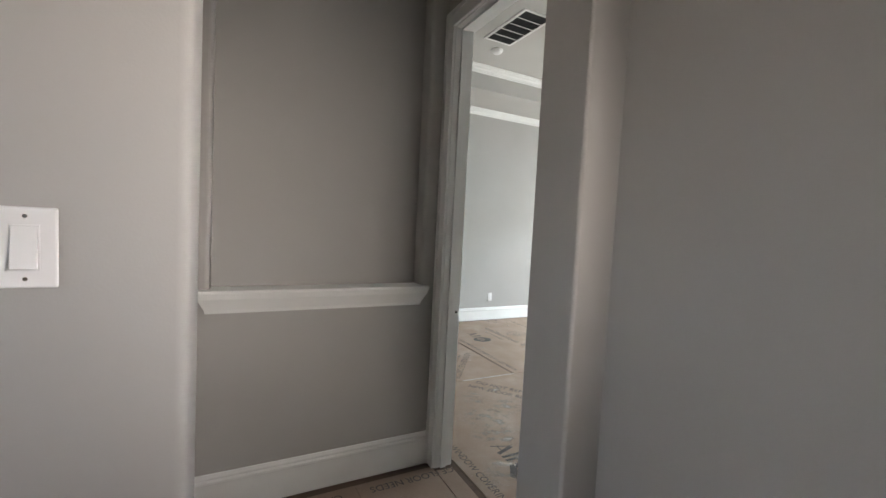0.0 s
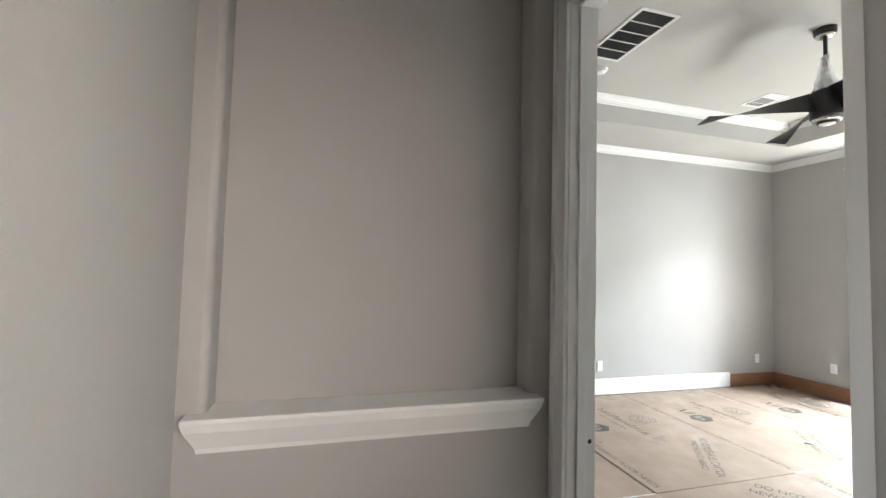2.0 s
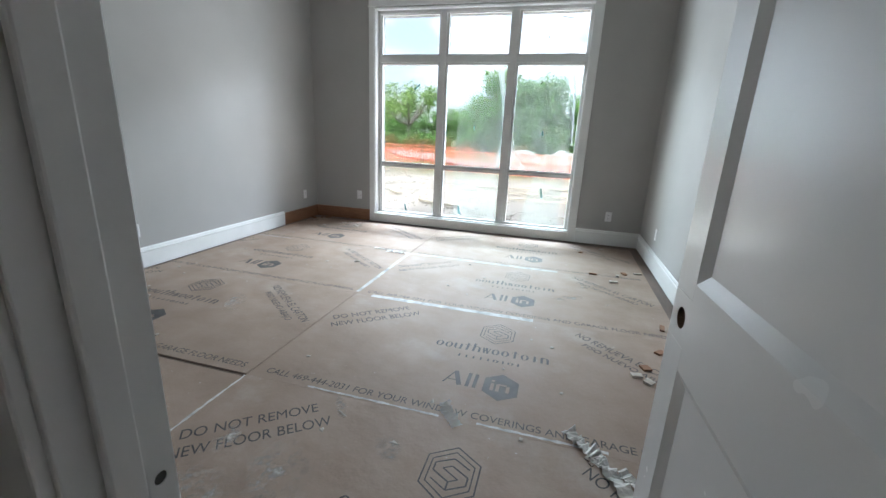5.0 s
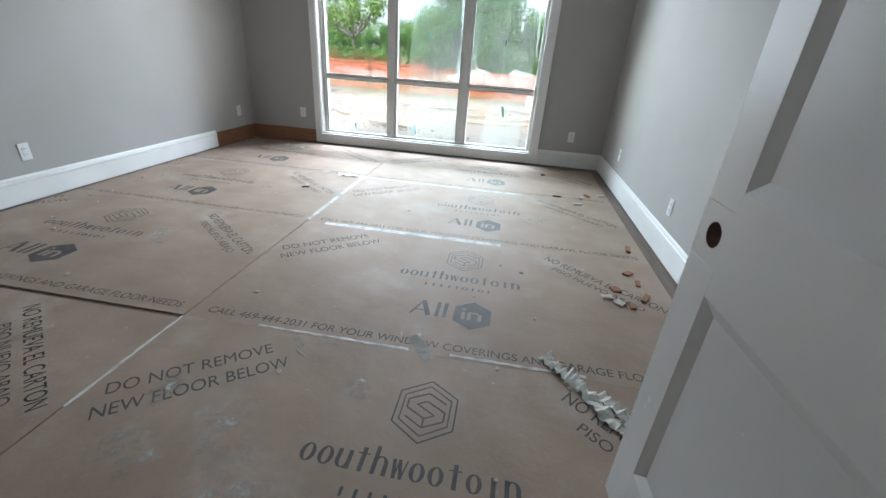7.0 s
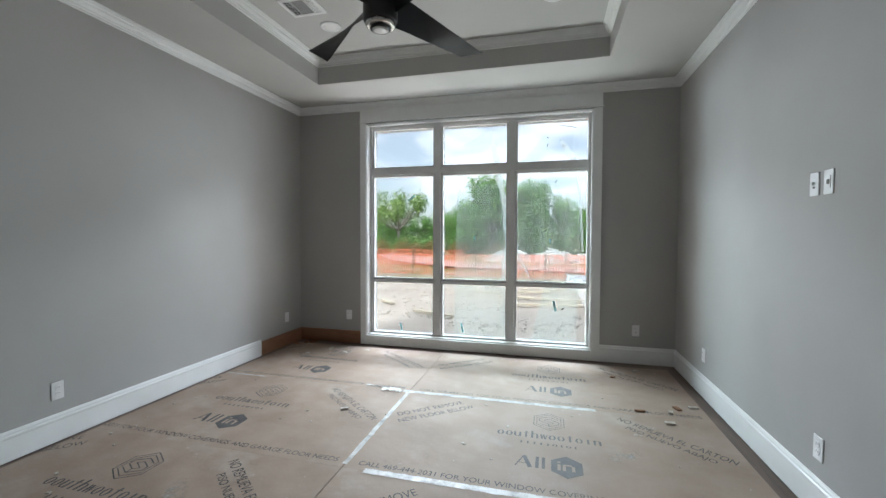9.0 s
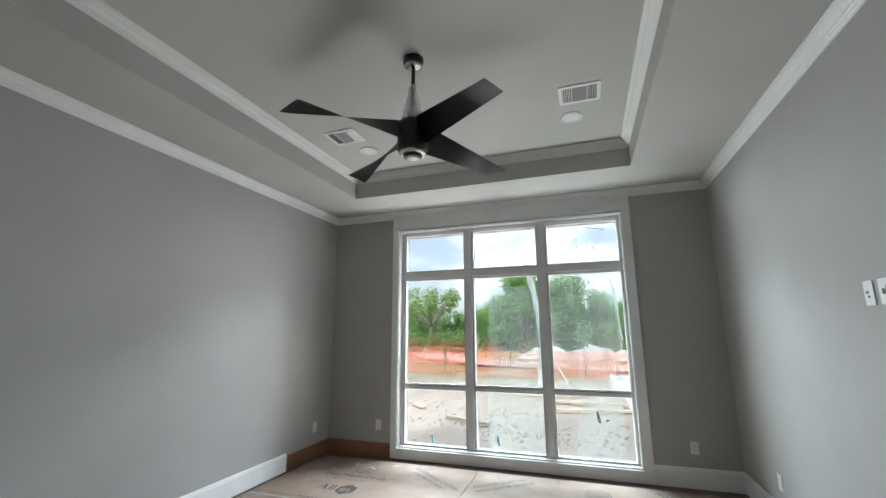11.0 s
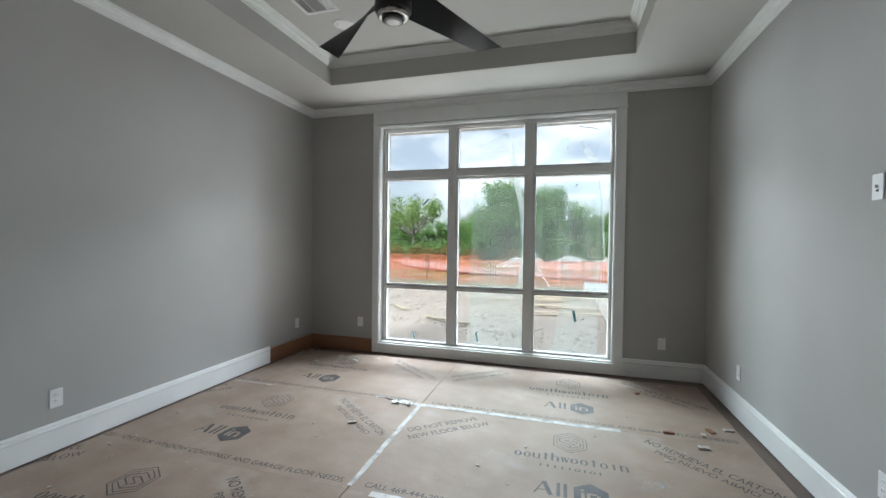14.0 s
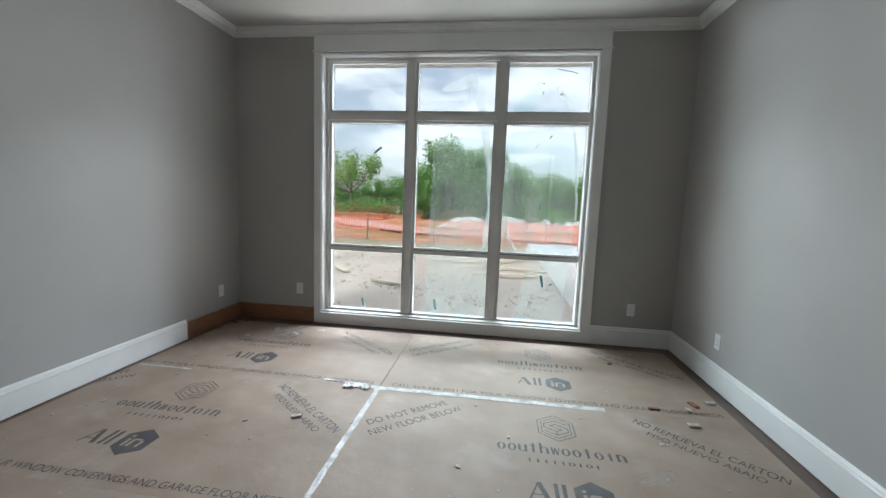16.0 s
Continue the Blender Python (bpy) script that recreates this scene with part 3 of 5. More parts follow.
    part("lock_bore", bore, BOREWOOD, leaf, "raw wood lining of the lock bore")
    for z0, z1 in ((0, z_lo), (z_mid0, z_mid1), (z_hi, h)):
        part("rail", slab(st, 0, z0, w - st, t, z1, 0.0), DOORPAINT, leaf)
    for z0, z1 in ((z_lo, z_mid0), (z_mid1, z_hi)):
        bm = bmesh.new()
        # flat panel with a sloped sticking round it on both faces
        s = 0.030
        for y, yi in ((0.0005, 0.0145), (t - 0.0005, t - 0.0145)):
            o = [bm.verts.new(p) for p in ((st, y, z0), (w - st, y, z0), (w - st, y, z1), (st, y, z1))]
            c = [bm.verts.new(p) for p in ((st + s, yi, z0 + s), (w - st - s, yi, z0 + s), (w - st - s, yi, z1 - s), (st + s, yi, z1 - s))]
            g = [bm.verts.new(v.co + Vector((0.006 * sx, 0, 0.006 * sz))) for v, sx, sz in zip(c, (1, -1, -1, 1), (1, 1, -1, -1))]
            for k in range(4):
                j = (k + 1) % 4
                bm.faces.new((o[k], o[j], c[j], c[k]))
                bm.faces.new((c[k], c[j], g[j], g[k]))
            bm.faces.new(g)
        part("panel", bm, DOORPAINT, leaf)
    for z in (0.2, 1.2, 2.15):
        hg = part("hinge", slab(-0.003, -0.009, z, 0.012, -0.0005, z + 0.09, 0.003), NICKEL, leaf)


def bm_caps(bm):
    return [f for f in bm.faces if len(f.verts) > 4]


build_door()

# ---------------------------------------------------------------- hall: niche shelf and switches
shelf = thing("niche_shelf", "white moulded ledge under the art niche", "shelf", pose(0, 0, 0))
part("board", slab(-0.225, 1.818, 1.008, 0.873, NY + NDEEP - 0.001, 1.0245, 0.004), WHITE, shelf)
prof = [(0, 0.918), (0.012, 0.918), (0.014, 0.932), (0.030, 0.965), (0.040, 0.985), (0.044, 1.0), (0.046, 1.0078), (0, 1.0078)]
part("moulding", extrude_profile(prof, (-0.178, NY), (0.826, NY), (0, -1), -1.0, -1.0), WHITE, shelf)


def wall_switch(m):
    ob = thing("light_switch", "white rocker light switch on a hall wall", "switch", m, "hall switches")
    part("plate", slab(-0.038, -0.006, -0.062, 0.038, 0, 0.062, 0.003), PLATE, ob)
    part("rocker_frame", slab(-0.0175, -0.0075, -0.035, 0.0175, -0.006, 0.035, 0.0006), PLATE, ob)
    bm = slab(-0.0155, -0.011, -0.0325, 0.0155, -0.0076, 0.0325, 0.001)
    for v in bm.verts:
        if v.co.y < -0.009:
            v.co.y += 0.003 * (v.co.z / 0.0325)
    part("rocker", bm, PLATE, ob)
    for z in (-0.048, 0.048):
        sc = lathe([(0.0, 0.0005), (0.003, 0.0004), (0.0032, 0)], 10)
        bmesh.ops.transform(sc, matrix=Matrix.Translation((0, -0.006, z)) @ pose(0, 0, 0, 90), verts=sc.verts)
        part("screw", sc, NICKEL, ob)
    return ob


wall_switch(pose(-0.369, 0.666, 1.289))
wall_switch(pose(-0.25, 1.112, 1.298, 0, 0, 90))


def outlet():
    ob = thing("wall_outlet", "white duplex outlet plate low on the grey wall", "outlet", None, "room outlets")
    part("plate", slab(-0.037, -0.006, -0.060, 0.037, 0, 0.060, 0.003), PLATE, ob)
    for z in (-0.0195, 0.0195):
        bm = lathe([(0.017, 0.0), (0.017, 0.0022), (0.0155, 0.003)], 20)
        for v in bm.verts:
            v.co.y = max(-0.0135, min(0.0135, v.co.y))
        bmesh.ops.transform(bm, matrix=Matrix.Translation((0, -0.0058, z)) @ pose(0, 0, 0, 90), verts=bm.verts)
        face = part("receptacle", bm, PLATE, ob)
        for x, hgt in ((-0.0065, 0.009), (0.0065, 0.007)):
            part("slot", slab(x - 0.0012, -0.0092, z + 0.002 - hgt / 2, x + 0.0012, -0.0086, z + 0.002 + hgt / 2 + 0.001), SLOT, face)
    return ob


OUT = [pose(3.35, YL, 0.34), pose(5.855, YL, 0.352), pose(3.776, YR, 0.335, 0, 0, 180), pose(5.343, YR, 0.357, 0, 0, 180),
       pose(XW, 4.168, 0.362, 0, 0, -90), pose(XW, 0.747, 0.362, 0, 0, -90)]
first = outlet()
first.matrix_basis = OUT[0]
for m in OUT[1:]:
    copy_thing(first, m)


def control_plate(x, kind):
    ob = thing("fan_control" if kind else "wall_plate", "white wall plate with slider and toggle at eye height" if kind else "white wall plate with a coaxial jack at eye height", "switch", pose(x, YR, 1.662, 0, 0, 180))
    part("plate", slab(-0.036, -0.006, -0.060, 0.036, 0, 0.060, 0.003), PLATE, ob)
    if kind:
        part("toggle", slab(-0.005, -0.016, -0.012, 0.005, -0.006, 0.012, 0.002), PLATE, ob)
        part("slider_slot", slab(0.014, -0.0066, -0.030, 0.018, -0.006, 0.030), SLOT, ob)
    else:
        part("toggle", slab(-0.004, -0.018, -0.004, 0.004, -0.006, 0.010, 0.002), PLATE, ob)
        part("jack", slab(-0.008, -0.008, -0.022, 0.008, -0.006, -0.012, 0.0008), SLOT, ob)


control_plate(3.875, 0)
control_plate(3.765, 1)

# ---------------------------------------------------------------- ceiling: fan, vents, lamps


def build_fan():
    fan = thing("ceiling_fan", "black four-blade ceiling fan still wrapped at the rod", "ceiling fan", pose(3.618, 2.644, ZT))
    part("canopy", lathe([(0.0, -0.055), (0.03, -0.055), (0.062, -0.045), (0.068, -0.03), (0.070, 0.0)], 32), BLACK, fan, "", True)
    part("canopy_ring", lathe([(0.018, -0.064), (0.040, -0.064), (0.058, -0.052), (0.060, -0.046), (0.03, -0.05)], 32), NICKEL, fan, "polished nickel ring", True)
    part("downrod", lathe([(0.0135, -0.46), (0.0135, -0.05)], 16), BLACK, fan, "", True)
    part("coupling", lathe([(0.0, -0.47), (0.05, -0.47), (0.045, -0.42), (0.028, -0.36), (0.022, -0.30), (0.0, -0.30)], 24), NICKEL, fan, "bright coupling cover", True)
    body = part("motor_housing", lathe([(0.0, -0.465), (0.085, -0.465), (0.097, -0.475), (0.1, -0.50), (0.1, -0.655), (0.094, -0.668), (0.0, -0.668)], 48), BLACK, fan, "", True)
    part("light_ring", lathe([(0.06, -0.668), (0.082, -0.668), (0.086, -0.676), (0.084, -0.69), (0.074, -0.696), (0.062, -0.69)], 40), NICKEL, fan, "polished nickel ring", True)
    part("light_cup", lathe([(0.0, -0.690), (0.060, -0.690), (0.060, -0.705), (0.056, -0.710), (0.0, -0.71)], 36), BLACK, fan, "", True)
    part("lens", lathe([(0.0, -0.722), (0.03, -0.719), (0.048, -0.7105), (0.0, -0.7103)], 36), LENS, fan, "frosted white light lens", True)
    n = 26
    bm = bmesh.new()
    rows = []
    for i in range(n + 1):
        s = i / n
        r = 0.085 + 0.705 * s
        z = -0.545 - 0.07 * s
        # straight edges from the steep root to the nearly level tip
        ta, tb = radians(-66), radians(4)
        qy = 0.092 * math.cos(ta) * (1 - s) + 0.086 * math.cos(tb) * s
        qz = 0.092 * math.sin(ta) * (1 - s) + 0.086 * math.sin(tb) * s
        sweep = 0.012 * (1 - s)
        row = []
        for k in range(7):
            q = (k / 6 - 0.5) * 2
            x = r + (-0.024 * q if i == n else 0)
            row.append(bm.verts.new((x, sweep + q * qy, z + q * qz + 0.003 * (1 - q * q))))
        rows.append(row)
    for a, b in zip(rows, rows[1:]):
        for k in range(6):
            bm.faces.new((a[k], a[k + 1], b[k + 1], b[k]))
    bmesh.ops.solidify(bm, geom=bm.faces[:], thickness=0.008)
    me = mesh_of("blade", bm, BLACK)
    for a in (57.5, 146.0, -126.5, -32.0):
        b = part("blade", me, BLACK, fan)
        b.matrix_basis = pose(0, 0, 0, 0, 0, a)
    # torn bag left round the coupling
    bm = bmesh.new()
    rnd = random.Random(5)
    rows = []
    for i in range(9):
        z = -0.20 - 0.27 * i / 8
        rr = 0.018 + 0.065 * (i / 8) ** 1.2
        rows.append([bm.verts.new(((rr + rnd.uniform(-0.010, 0.014)) * math.cos(2 * math.pi * k / 18), (rr + rnd.uniform(-0.010, 0.014)) * math.sin(2 * math.pi * k / 18), z + rnd.uniform(-0.008, 0.008))) for k in range(15)])
    for a, b in zip(rows, rows[1:]):
        for k in range(14):
            bm.faces.new((a[k], a[k + 1], b[k + 1], b[k]))
    part("plastic_bag", bm, BAG, fan, "torn clear plastic bag round the rod")


build_fan()


def supply_vent(x, y):
    ob = thing("ceiling_vent", "white ceiling supply register with angled louvres", "vent", pose(x, y, ZT), "supply vents")
    part("backing", slab(-0.10, -0.13, -0.004, 0.10, 0.13, -0.001), SLOT, ob)
    bm = bmesh.new()
    for q in ((-0.128, -0.155, -0.10, 0.155), (0.10, -0.155, 0.128, 0.155), (-0.10, -0.155, 0.10, -0.128), (-0.10, 0.128, 0.10, 0.155)):
        box(bm, q[0], q[1], -0.010, q[2], q[3], -0.0005)
    part("frame", bm, PLATE, ob)
    sl = mesh_of("slat", slab(-0.095, -0.0035, -0.010, 0.095, 0.0035, -0.0085, 0.0), PLATE)
    for k in range(5):
        for s in (-1, 1):
            part("slat", sl, PLATE, ob).matrix_basis = pose(0, s * (0.066 + 0.0125 * k), -0.0005, 35 * s, 0, 0)
    part("damper_panel", slab(-0.095, -0.055, -0.009, 0.095, 0.055, -0.0045), SLATE, ob, "grey perforated middle panel")
    for s in (-1, 1):
        part("divider", slab(-0.10, s * 0.058 - 0.003, -0.0105, 0.10, s * 0.058 + 0.003, -0.005), PLATE, ob)
    return ob


supply_vent(4.412, 1.585)
supply_vent(4.437, 3.69)


def disc_light(x, y, name="recessed_light", label="white round flush ceiling light"):
    ob = thing(name, label, "light", pose(x, y, ZT), "ceiling discs")
    part("trim_ring", lathe([(0.062, -0.004), (0.066, -0.012), (0.080, -0.012), (0.092, -0.006), (0.094, 0.0)], 40), PLATE, ob, "", True)
    part("lens", lathe([(0.0, -0.010), (0.05, -0.010), (0.064, -0.008), (0.064, -0.002)], 40), LENS, ob, "", True)


disc_light(4.775, 1.655)
disc_light(4.79, 3.632)


def smoke_detector(x, y):
    ob = thing("smoke_detector", "white round smoke detector on the ceiling", "smoke detector", pose(x, y, ZT))
    part("base", lathe([(0.0, -0.018), (0.06, -0.018), (0.066, -0.010), (0.066, 0)], 36), PLATE, ob, "", True)
    part("cap", lathe([(0.0, -0.044), (0.03, -0.042), (0.046, -0.034), (0.052, -0.018), (0.0, -0.018)], 36), PLATE, ob, "", True)


smoke_detector(2.44, 3.665)


def return_grille():
    ob = thing("return_air_grille", "large white-framed return air grille with dark filter bays", "vent", pose(2.325, 3.16, ZT))
    hx, hy = 0.165, 0.335
    part("filter", slab(-hx + 0.02, -hy + 0.02, -0.004, hx - 0.02, hy - 0.02, -0.001), GRILLE, ob)
    bm = bmesh.new()
    for q in ((-hx, -hy, -hx + 0.025, hy), (hx - 0.025, -hy, hx, hy), (-hx + 0.025, -hy, hx - 0.025, -hy + 0.025), (-hx + 0.025, hy - 0.025, hx - 0.025, hy)):
        box(bm, q[0], q[1], -0.010, q[2], q[3], -0.0005)
    part("frame", bm, PLATE, ob)
    for k in range(1, 5):
        y = -hy + 0.025 + (2 * hy - 0.05) * k / 5
        part("divider", slab(-hx + 0.025, y - 0.006, -0.0105, hx - 0.025, y + 0.006, -0.004), PLATE, ob)
    sl = mesh_of("slat", slab(-hx + 0.025, -0.001, -0.0095, hx - 0.025, 0.001, -0.005), GRILLE)
    for k in range(50):
        part("slat", sl, GRILLE, ob).matrix_basis = pose(0, -hy + 0.03 + (2 * hy - 0.06) * k / 49, 0)


return_grille()

# ---------------------------------------------------------------- cardboard on the floor, with its print
TEXTS = {}


def lettering(body, width, height):
    """A flat mesh of the words, scaled to width, cap height as given, base at 0, 0."""
    key = (body, round(width, 3), round(height, 3))
    if key not in TEXTS:
        cu = bpy.data.curves.new("words", "FONT")
        cu.body = body
        ob = new("words", cu)
        dg = bpy.context.evaluated_depsgraph_get()
        me = bpy.data.meshes.new_from_object(ob.evaluated_get(dg))
        bpy.data.objects.remove(ob)
        xs, ys = [v.co.x for v in me.vertices], [v.co.y for v in me.vertices]
        sx, sy = width / (max(xs) - min(xs)), height / (max(ys) - min(ys))
        x0, y0 = min(xs), min(ys)
        for v in me.vertices:
            v.co = ((v.co.x - x0) * sx, (v.co.y - y0) * sy, 0)
        me.materials.clear()
        me.materials.append(INK)
        TEXTS[key] = me
    return TEXTS[key]


def flat(polys, mat):
    bm = bmesh.new()
    for p in polys:
        bm.faces.new([bm.verts.new((x, y, 0)) for x, y in p])
    return mesh_of("print", bm, mat)


def hexagon(cx, cy, rx, ry, turn=0.0):
    return [(cx + rx * math.sin(math.pi * k / 3 + turn), cy + ry * math.cos(math.pi * k / 3 + turn)) for k in range(6)]


def hex_ring(cx, cy, rx, ry, w, skip=()):
    o, i = hexagon(cx, cy, rx, ry), hexagon(cx, cy, rx - w, ry - w * 1.1)
    return [(o[k], o[(k + 1) % 6], i[(k + 1) % 6], i[k]) for k in range(6) if k not in skip]


def bar(x0, y0, x1, y1, w):
    d = Vector((x1 - x0, y1 - y0)).normalized()
    n = Vector((-d.y, d.x)) * w / 2
    return [(x0 - n.x, y0 - n.y), (x1 - n.x, y1 - n.y), (x1 + n.x, y1 + n.y), (x0 + n.x, y0 + n.y)]


def emblem_mesh():
    """A line-drawn hexagonal emblem of nested rings and folded bars."""
    p = hex_ring(0, 0, 0.128, 0.148, 0.007) + hex_ring(0, 0, 0.103, 0.119, 0.006)
    p += [bar(-0.07, 0.04, 0.0, 0.08, 0.007), bar(0.0, 0.08, 0.07, 0.04, 0.007), bar(-0.07, 0.04, -0.07, 0.0, 0.007), bar(-0.07, 0.0, 0.0, -0.04, 0.007),
          bar(0.0, -0.04, 0.0, -0.08, 0.007), bar(0.07, 0.0, 0.07, -0.04, 0.007), bar(0.07, -0.04, 0.0, -0.08, 0.007), bar(0.0, 0.04, 0.07, 0.0, 0.007),
          bar(-0.035, 0.02, 0.0, 0.04, 0.006), bar(-0.035, 0.02, 0.035, -0.02, 0.006), bar(-0.07, -0.04, 0.0, -0.08, 0.006), bar(0.035, -0.02, 0.0, -0.04, 0.006)]
    return flat(p, INK)


def ring(cx, cy, rx, ry, thick, thin, a0=0, a1=360, n=16):
    """A band round an ellipse, heavier at its sides than at top and foot."""
    p = []
    for k in range(n):
        q = []
        for a in (radians(a0 + (a1 - a0) * k / n), radians(a0 + (a1 - a0) * (k + 1) / n)):
            c, d = math.cos(a), math.sin(a)
            q.append(((cx + rx * c, cy + ry * d), (cx + (rx - thick) * c, cy + (ry - thin) * d)))
        p.append((q[0][0], q[1][0], q[1][1], q[0][1]))
    return p


def wordmark_mesh(width, h, shapes):
    """Plain rings, cups, arches and stems with a wordmark's size and rhythm: o, u, n, l, i, x in the plan of shapes."""
    p, step = [], width / len(shapes)
    th, tn = 0.24 * step, 0.085 * step
    for k, c in enumerate(shapes):
        x0, w = k * step, 0.84 * step
        x1, m = x0 + w, x0 + w / 2
        if c == "o":
            p += ring(m, h / 2, w / 2, h / 2, th, tn)
        elif c == "u":
            p += ring(m, w / 2, w / 2, w / 2, th, tn, 180, 360, 8) + [bar(x0 + th / 2, w / 2, x0 + th / 2, h, th), bar(x1 - th / 2, 0, x1 - th / 2, h, th)]
        elif c in "nh":
            p += ring(m, h - w / 2, w / 2, w / 2, th, tn, 0, 180, 8) + [bar(x0 + th / 2, 0, x0 + th / 2, h * (1.5 if c == "h" else 1.0), th), bar(x1 - th / 2, 0, x1 - th / 2, h - w / 2, th)]
        elif c == "x":
            p += [bar(m, 0, m, h * 1.3, th), bar(x0 + 0.1 * w, h - tn / 2, x1 - 0.1 * w, h - tn / 2, tn)]
        elif c == "v":
            p += [bar(x0 + th / 2, h, x0 + 0.32 * w, 0, th * 0.8), bar(x0 + 0.32 * w, 0, m, h, tn), bar(m, h, x0 + 0.75 * w, 0, th * 0.8), bar(x0 + 0.75 * w, 0, x1, h, tn)]
        else:
            p.append(bar(m, 0, m, h, th))
    return flat(p, INK)


EMBLEM, MARK, SUBMARK = emblem_mesh(), wordmark_mesh(0.705, 0.066, "oouxhvooxoin"), wordmark_mesh(0.395, 0.030, "iiiiioioi")
MARKA = flat([bar(0.004, 0, 0.052, 0.128, 0.008), bar(0.052, 0.126, 0.094, 0, 0.026), bar(0.022, 0.04, 0.078, 0.04, 0.007), bar(0.134, 0, 0.134, 0.13, 0.020), bar(0.172, 0, 0.172, 0.13, 0.020)], INK)


def badge_mesh():
    bm = bmesh.new()
    o = [bm.verts.new((x, y, 0)) for x, y in hexagon(0, 0, 0.106, 0.122)]
    bm.faces.new(o)
    return mesh_of("badge", bm, INK)


BADGE = badge_mesh()
BADGEMARK = flat([bar(-0.045, -0.045, -0.045, 0.02, 0.018), bar(-0.045, 0.036, -0.045, 0.052, 0.018), bar(-0.015, -0.045, -0.015, 0.02, 0.018), bar(-0.015, 0.018, 0.03, 0.018, 0.014), bar(0.038, -0.045, 0.038, 0.012, 0.018)], CARD)
LINE = lettering("CALL 469-444-2031 FOR YOUR WINDOW COVERINGS AND GARAGE FLOOR NEEDS", 2.26, 0.046)
DN1, DN2 = lettering("DO NOT REMOVE", 0.56, 0.062), lettering("NEW FLOOR BELOW", 0.635, 0.062)
NR1, NR2 = lettering("NO REMUEVA EL CARTON", 0.775, 0.062), lettering("PISO NUEVO ABAJO", 0.58, 0.062)
U1, V1 = 2.40, 1.235                                        # one printed sheet
PRINTS = [("printed_line", LINE, 0.08, 0.045, 0), ("printed_text", DN1, 0.085, 0.745, 38.2), ("printed_text", DN2, 0.130, 0.640, 38.2), ("printed_text", NR1, 1.70, 1.10, -38.2), ("printed_text", NR2, 1.73, 0.955, -38.2),
          ("printed_emblem", EMBLEM, 1.205, 0.935, 0), ("printed_wordmark", MARK, 0.85, 0.655, 0), ("printed_wordmark", SUBMARK, 1.005, 0.570, 0), ("printed_mark", MARKA, 1.0, 0.285, 0), ("printed_badge", BADGE, 1.309, 0.338, 0)]


def sheet(y_left, x_low, u0, u1, v0, v1, lift=0.0):
    """A sheet whose print starts at y_left, x_low; only u0..u1, v0..v1 of it was laid."""
    ob = thing("cardboard_sheet", "brown printed floor-protection cardboard, dusty and scuffed", "cardboard", pose(x_low, y_left, lift, 0, 0, -90), "floor cardboard")
    nu, nv = max(2, int((u1 - u0) / 0.12)), max(2, int((v1 - v0) / 0.12))
    bm = bmesh.new()
    g = [[bm.verts.new((u0 + (u1 - u0) * i / nu, v0 + (v1 - v0) * j / nv, -0.0006 * abs(noise.noise((u0 + 3.1 * i, j * 2.7, y_left))))) for j in range(nv + 1)] for i in range(nu + 1)]
    for i in range(nu):
        for j in range(nv):
            bm.faces.new((g[i][j], g[i + 1][j], g[i + 1][j + 1], g[i][j + 1]))
    low = [bm.verts.new((p[0], p[1], -0.0055)) for p in ((u0, v0), (u1, v0), (u1, v1), (u0, v1))]
    edge = [[g[i][0] for i in range(nu + 1)], [g[nu][j] for j in range(nv + 1)], [g[i][nv] for i in range(nu, -1, -1)], [g[0][j] for j in range(nv, -1, -1)]]
    for k, e in enumerate(edge):
        bm.faces.new([*e, low[(k + 1) % 4], low[k]])
    part("board", bm, CARD, ob)
    for name, me, u, v, a in PRINTS:
        xs = [(Matrix.Rotation(radians(a), 2) @ Vector((q.co.x, q.co.y))) for q in me.vertices]
        us, vs = [u + q.x for q in xs], [v + q.y for q in xs]
        if max(us) < u0 + 0.01 or min(us) > u1 - 0.01 or max(vs) < v0 + 0.01 or min(vs) > v1 - 0.01:
            continue
        md = me
        if min(us) < u0 or max(us) > u1 or min(vs) < v0 or max(vs) > v1:
            b2 = bmesh.new()                                 # cut off what runs past the edge of the board
            b2.from_mesh(me)
            b2.transform(pose(u, v, 0, 0, 0, a))
            for co, no in (((u0, 0, 0), (-1, 0, 0)), ((u1, 0, 0), (1, 0, 0)), ((0, v0, 0), (0, -1, 0)), ((0, v1, 0), (0, 1, 0))):
                bmesh.ops.bisect_plane(b2, geom=b2.verts[:] + b2.edges[:] + b2.faces[:], plane_co=co, plane_no=no, clear_outer=True)
            md = bpy.data.meshes.new("print")
            b2.to_mesh(md)
            b2.free()
            md.materials.append(INK)
            o = part(name, md, INK, ob)
            o.matrix_basis = pose(0, 0, 0.0012)
        else:
            o = part(name, md, INK, ob)
            o.matrix_basis = pose(u, v, 0.0012, 0, 0, a)
        if me is BADGE:
            part("badge_mark", BADGEMARK, CARD, o).matrix_basis = pose(0, 0, 0.0008) if md is BADGE else pose(u, v, 0.0008)
    return ob


SEAM = 2.865
for x_low, v1, gap in ((4.780, 1.235, 0.0), (3.545, 1.2345, 0.0), (2.314, 1.2305, 0.0), (1.08, 1.2335, 0.024)):
    top = min(v1, 6.10 - x_low)
    sheet(SEAM + U1, x_low, SEAM + U1 - 4.82, U1 - 0.003, 0.0, top - gap)
    sheet(SEAM, x_low, 0.003, U1, 0.0, top)
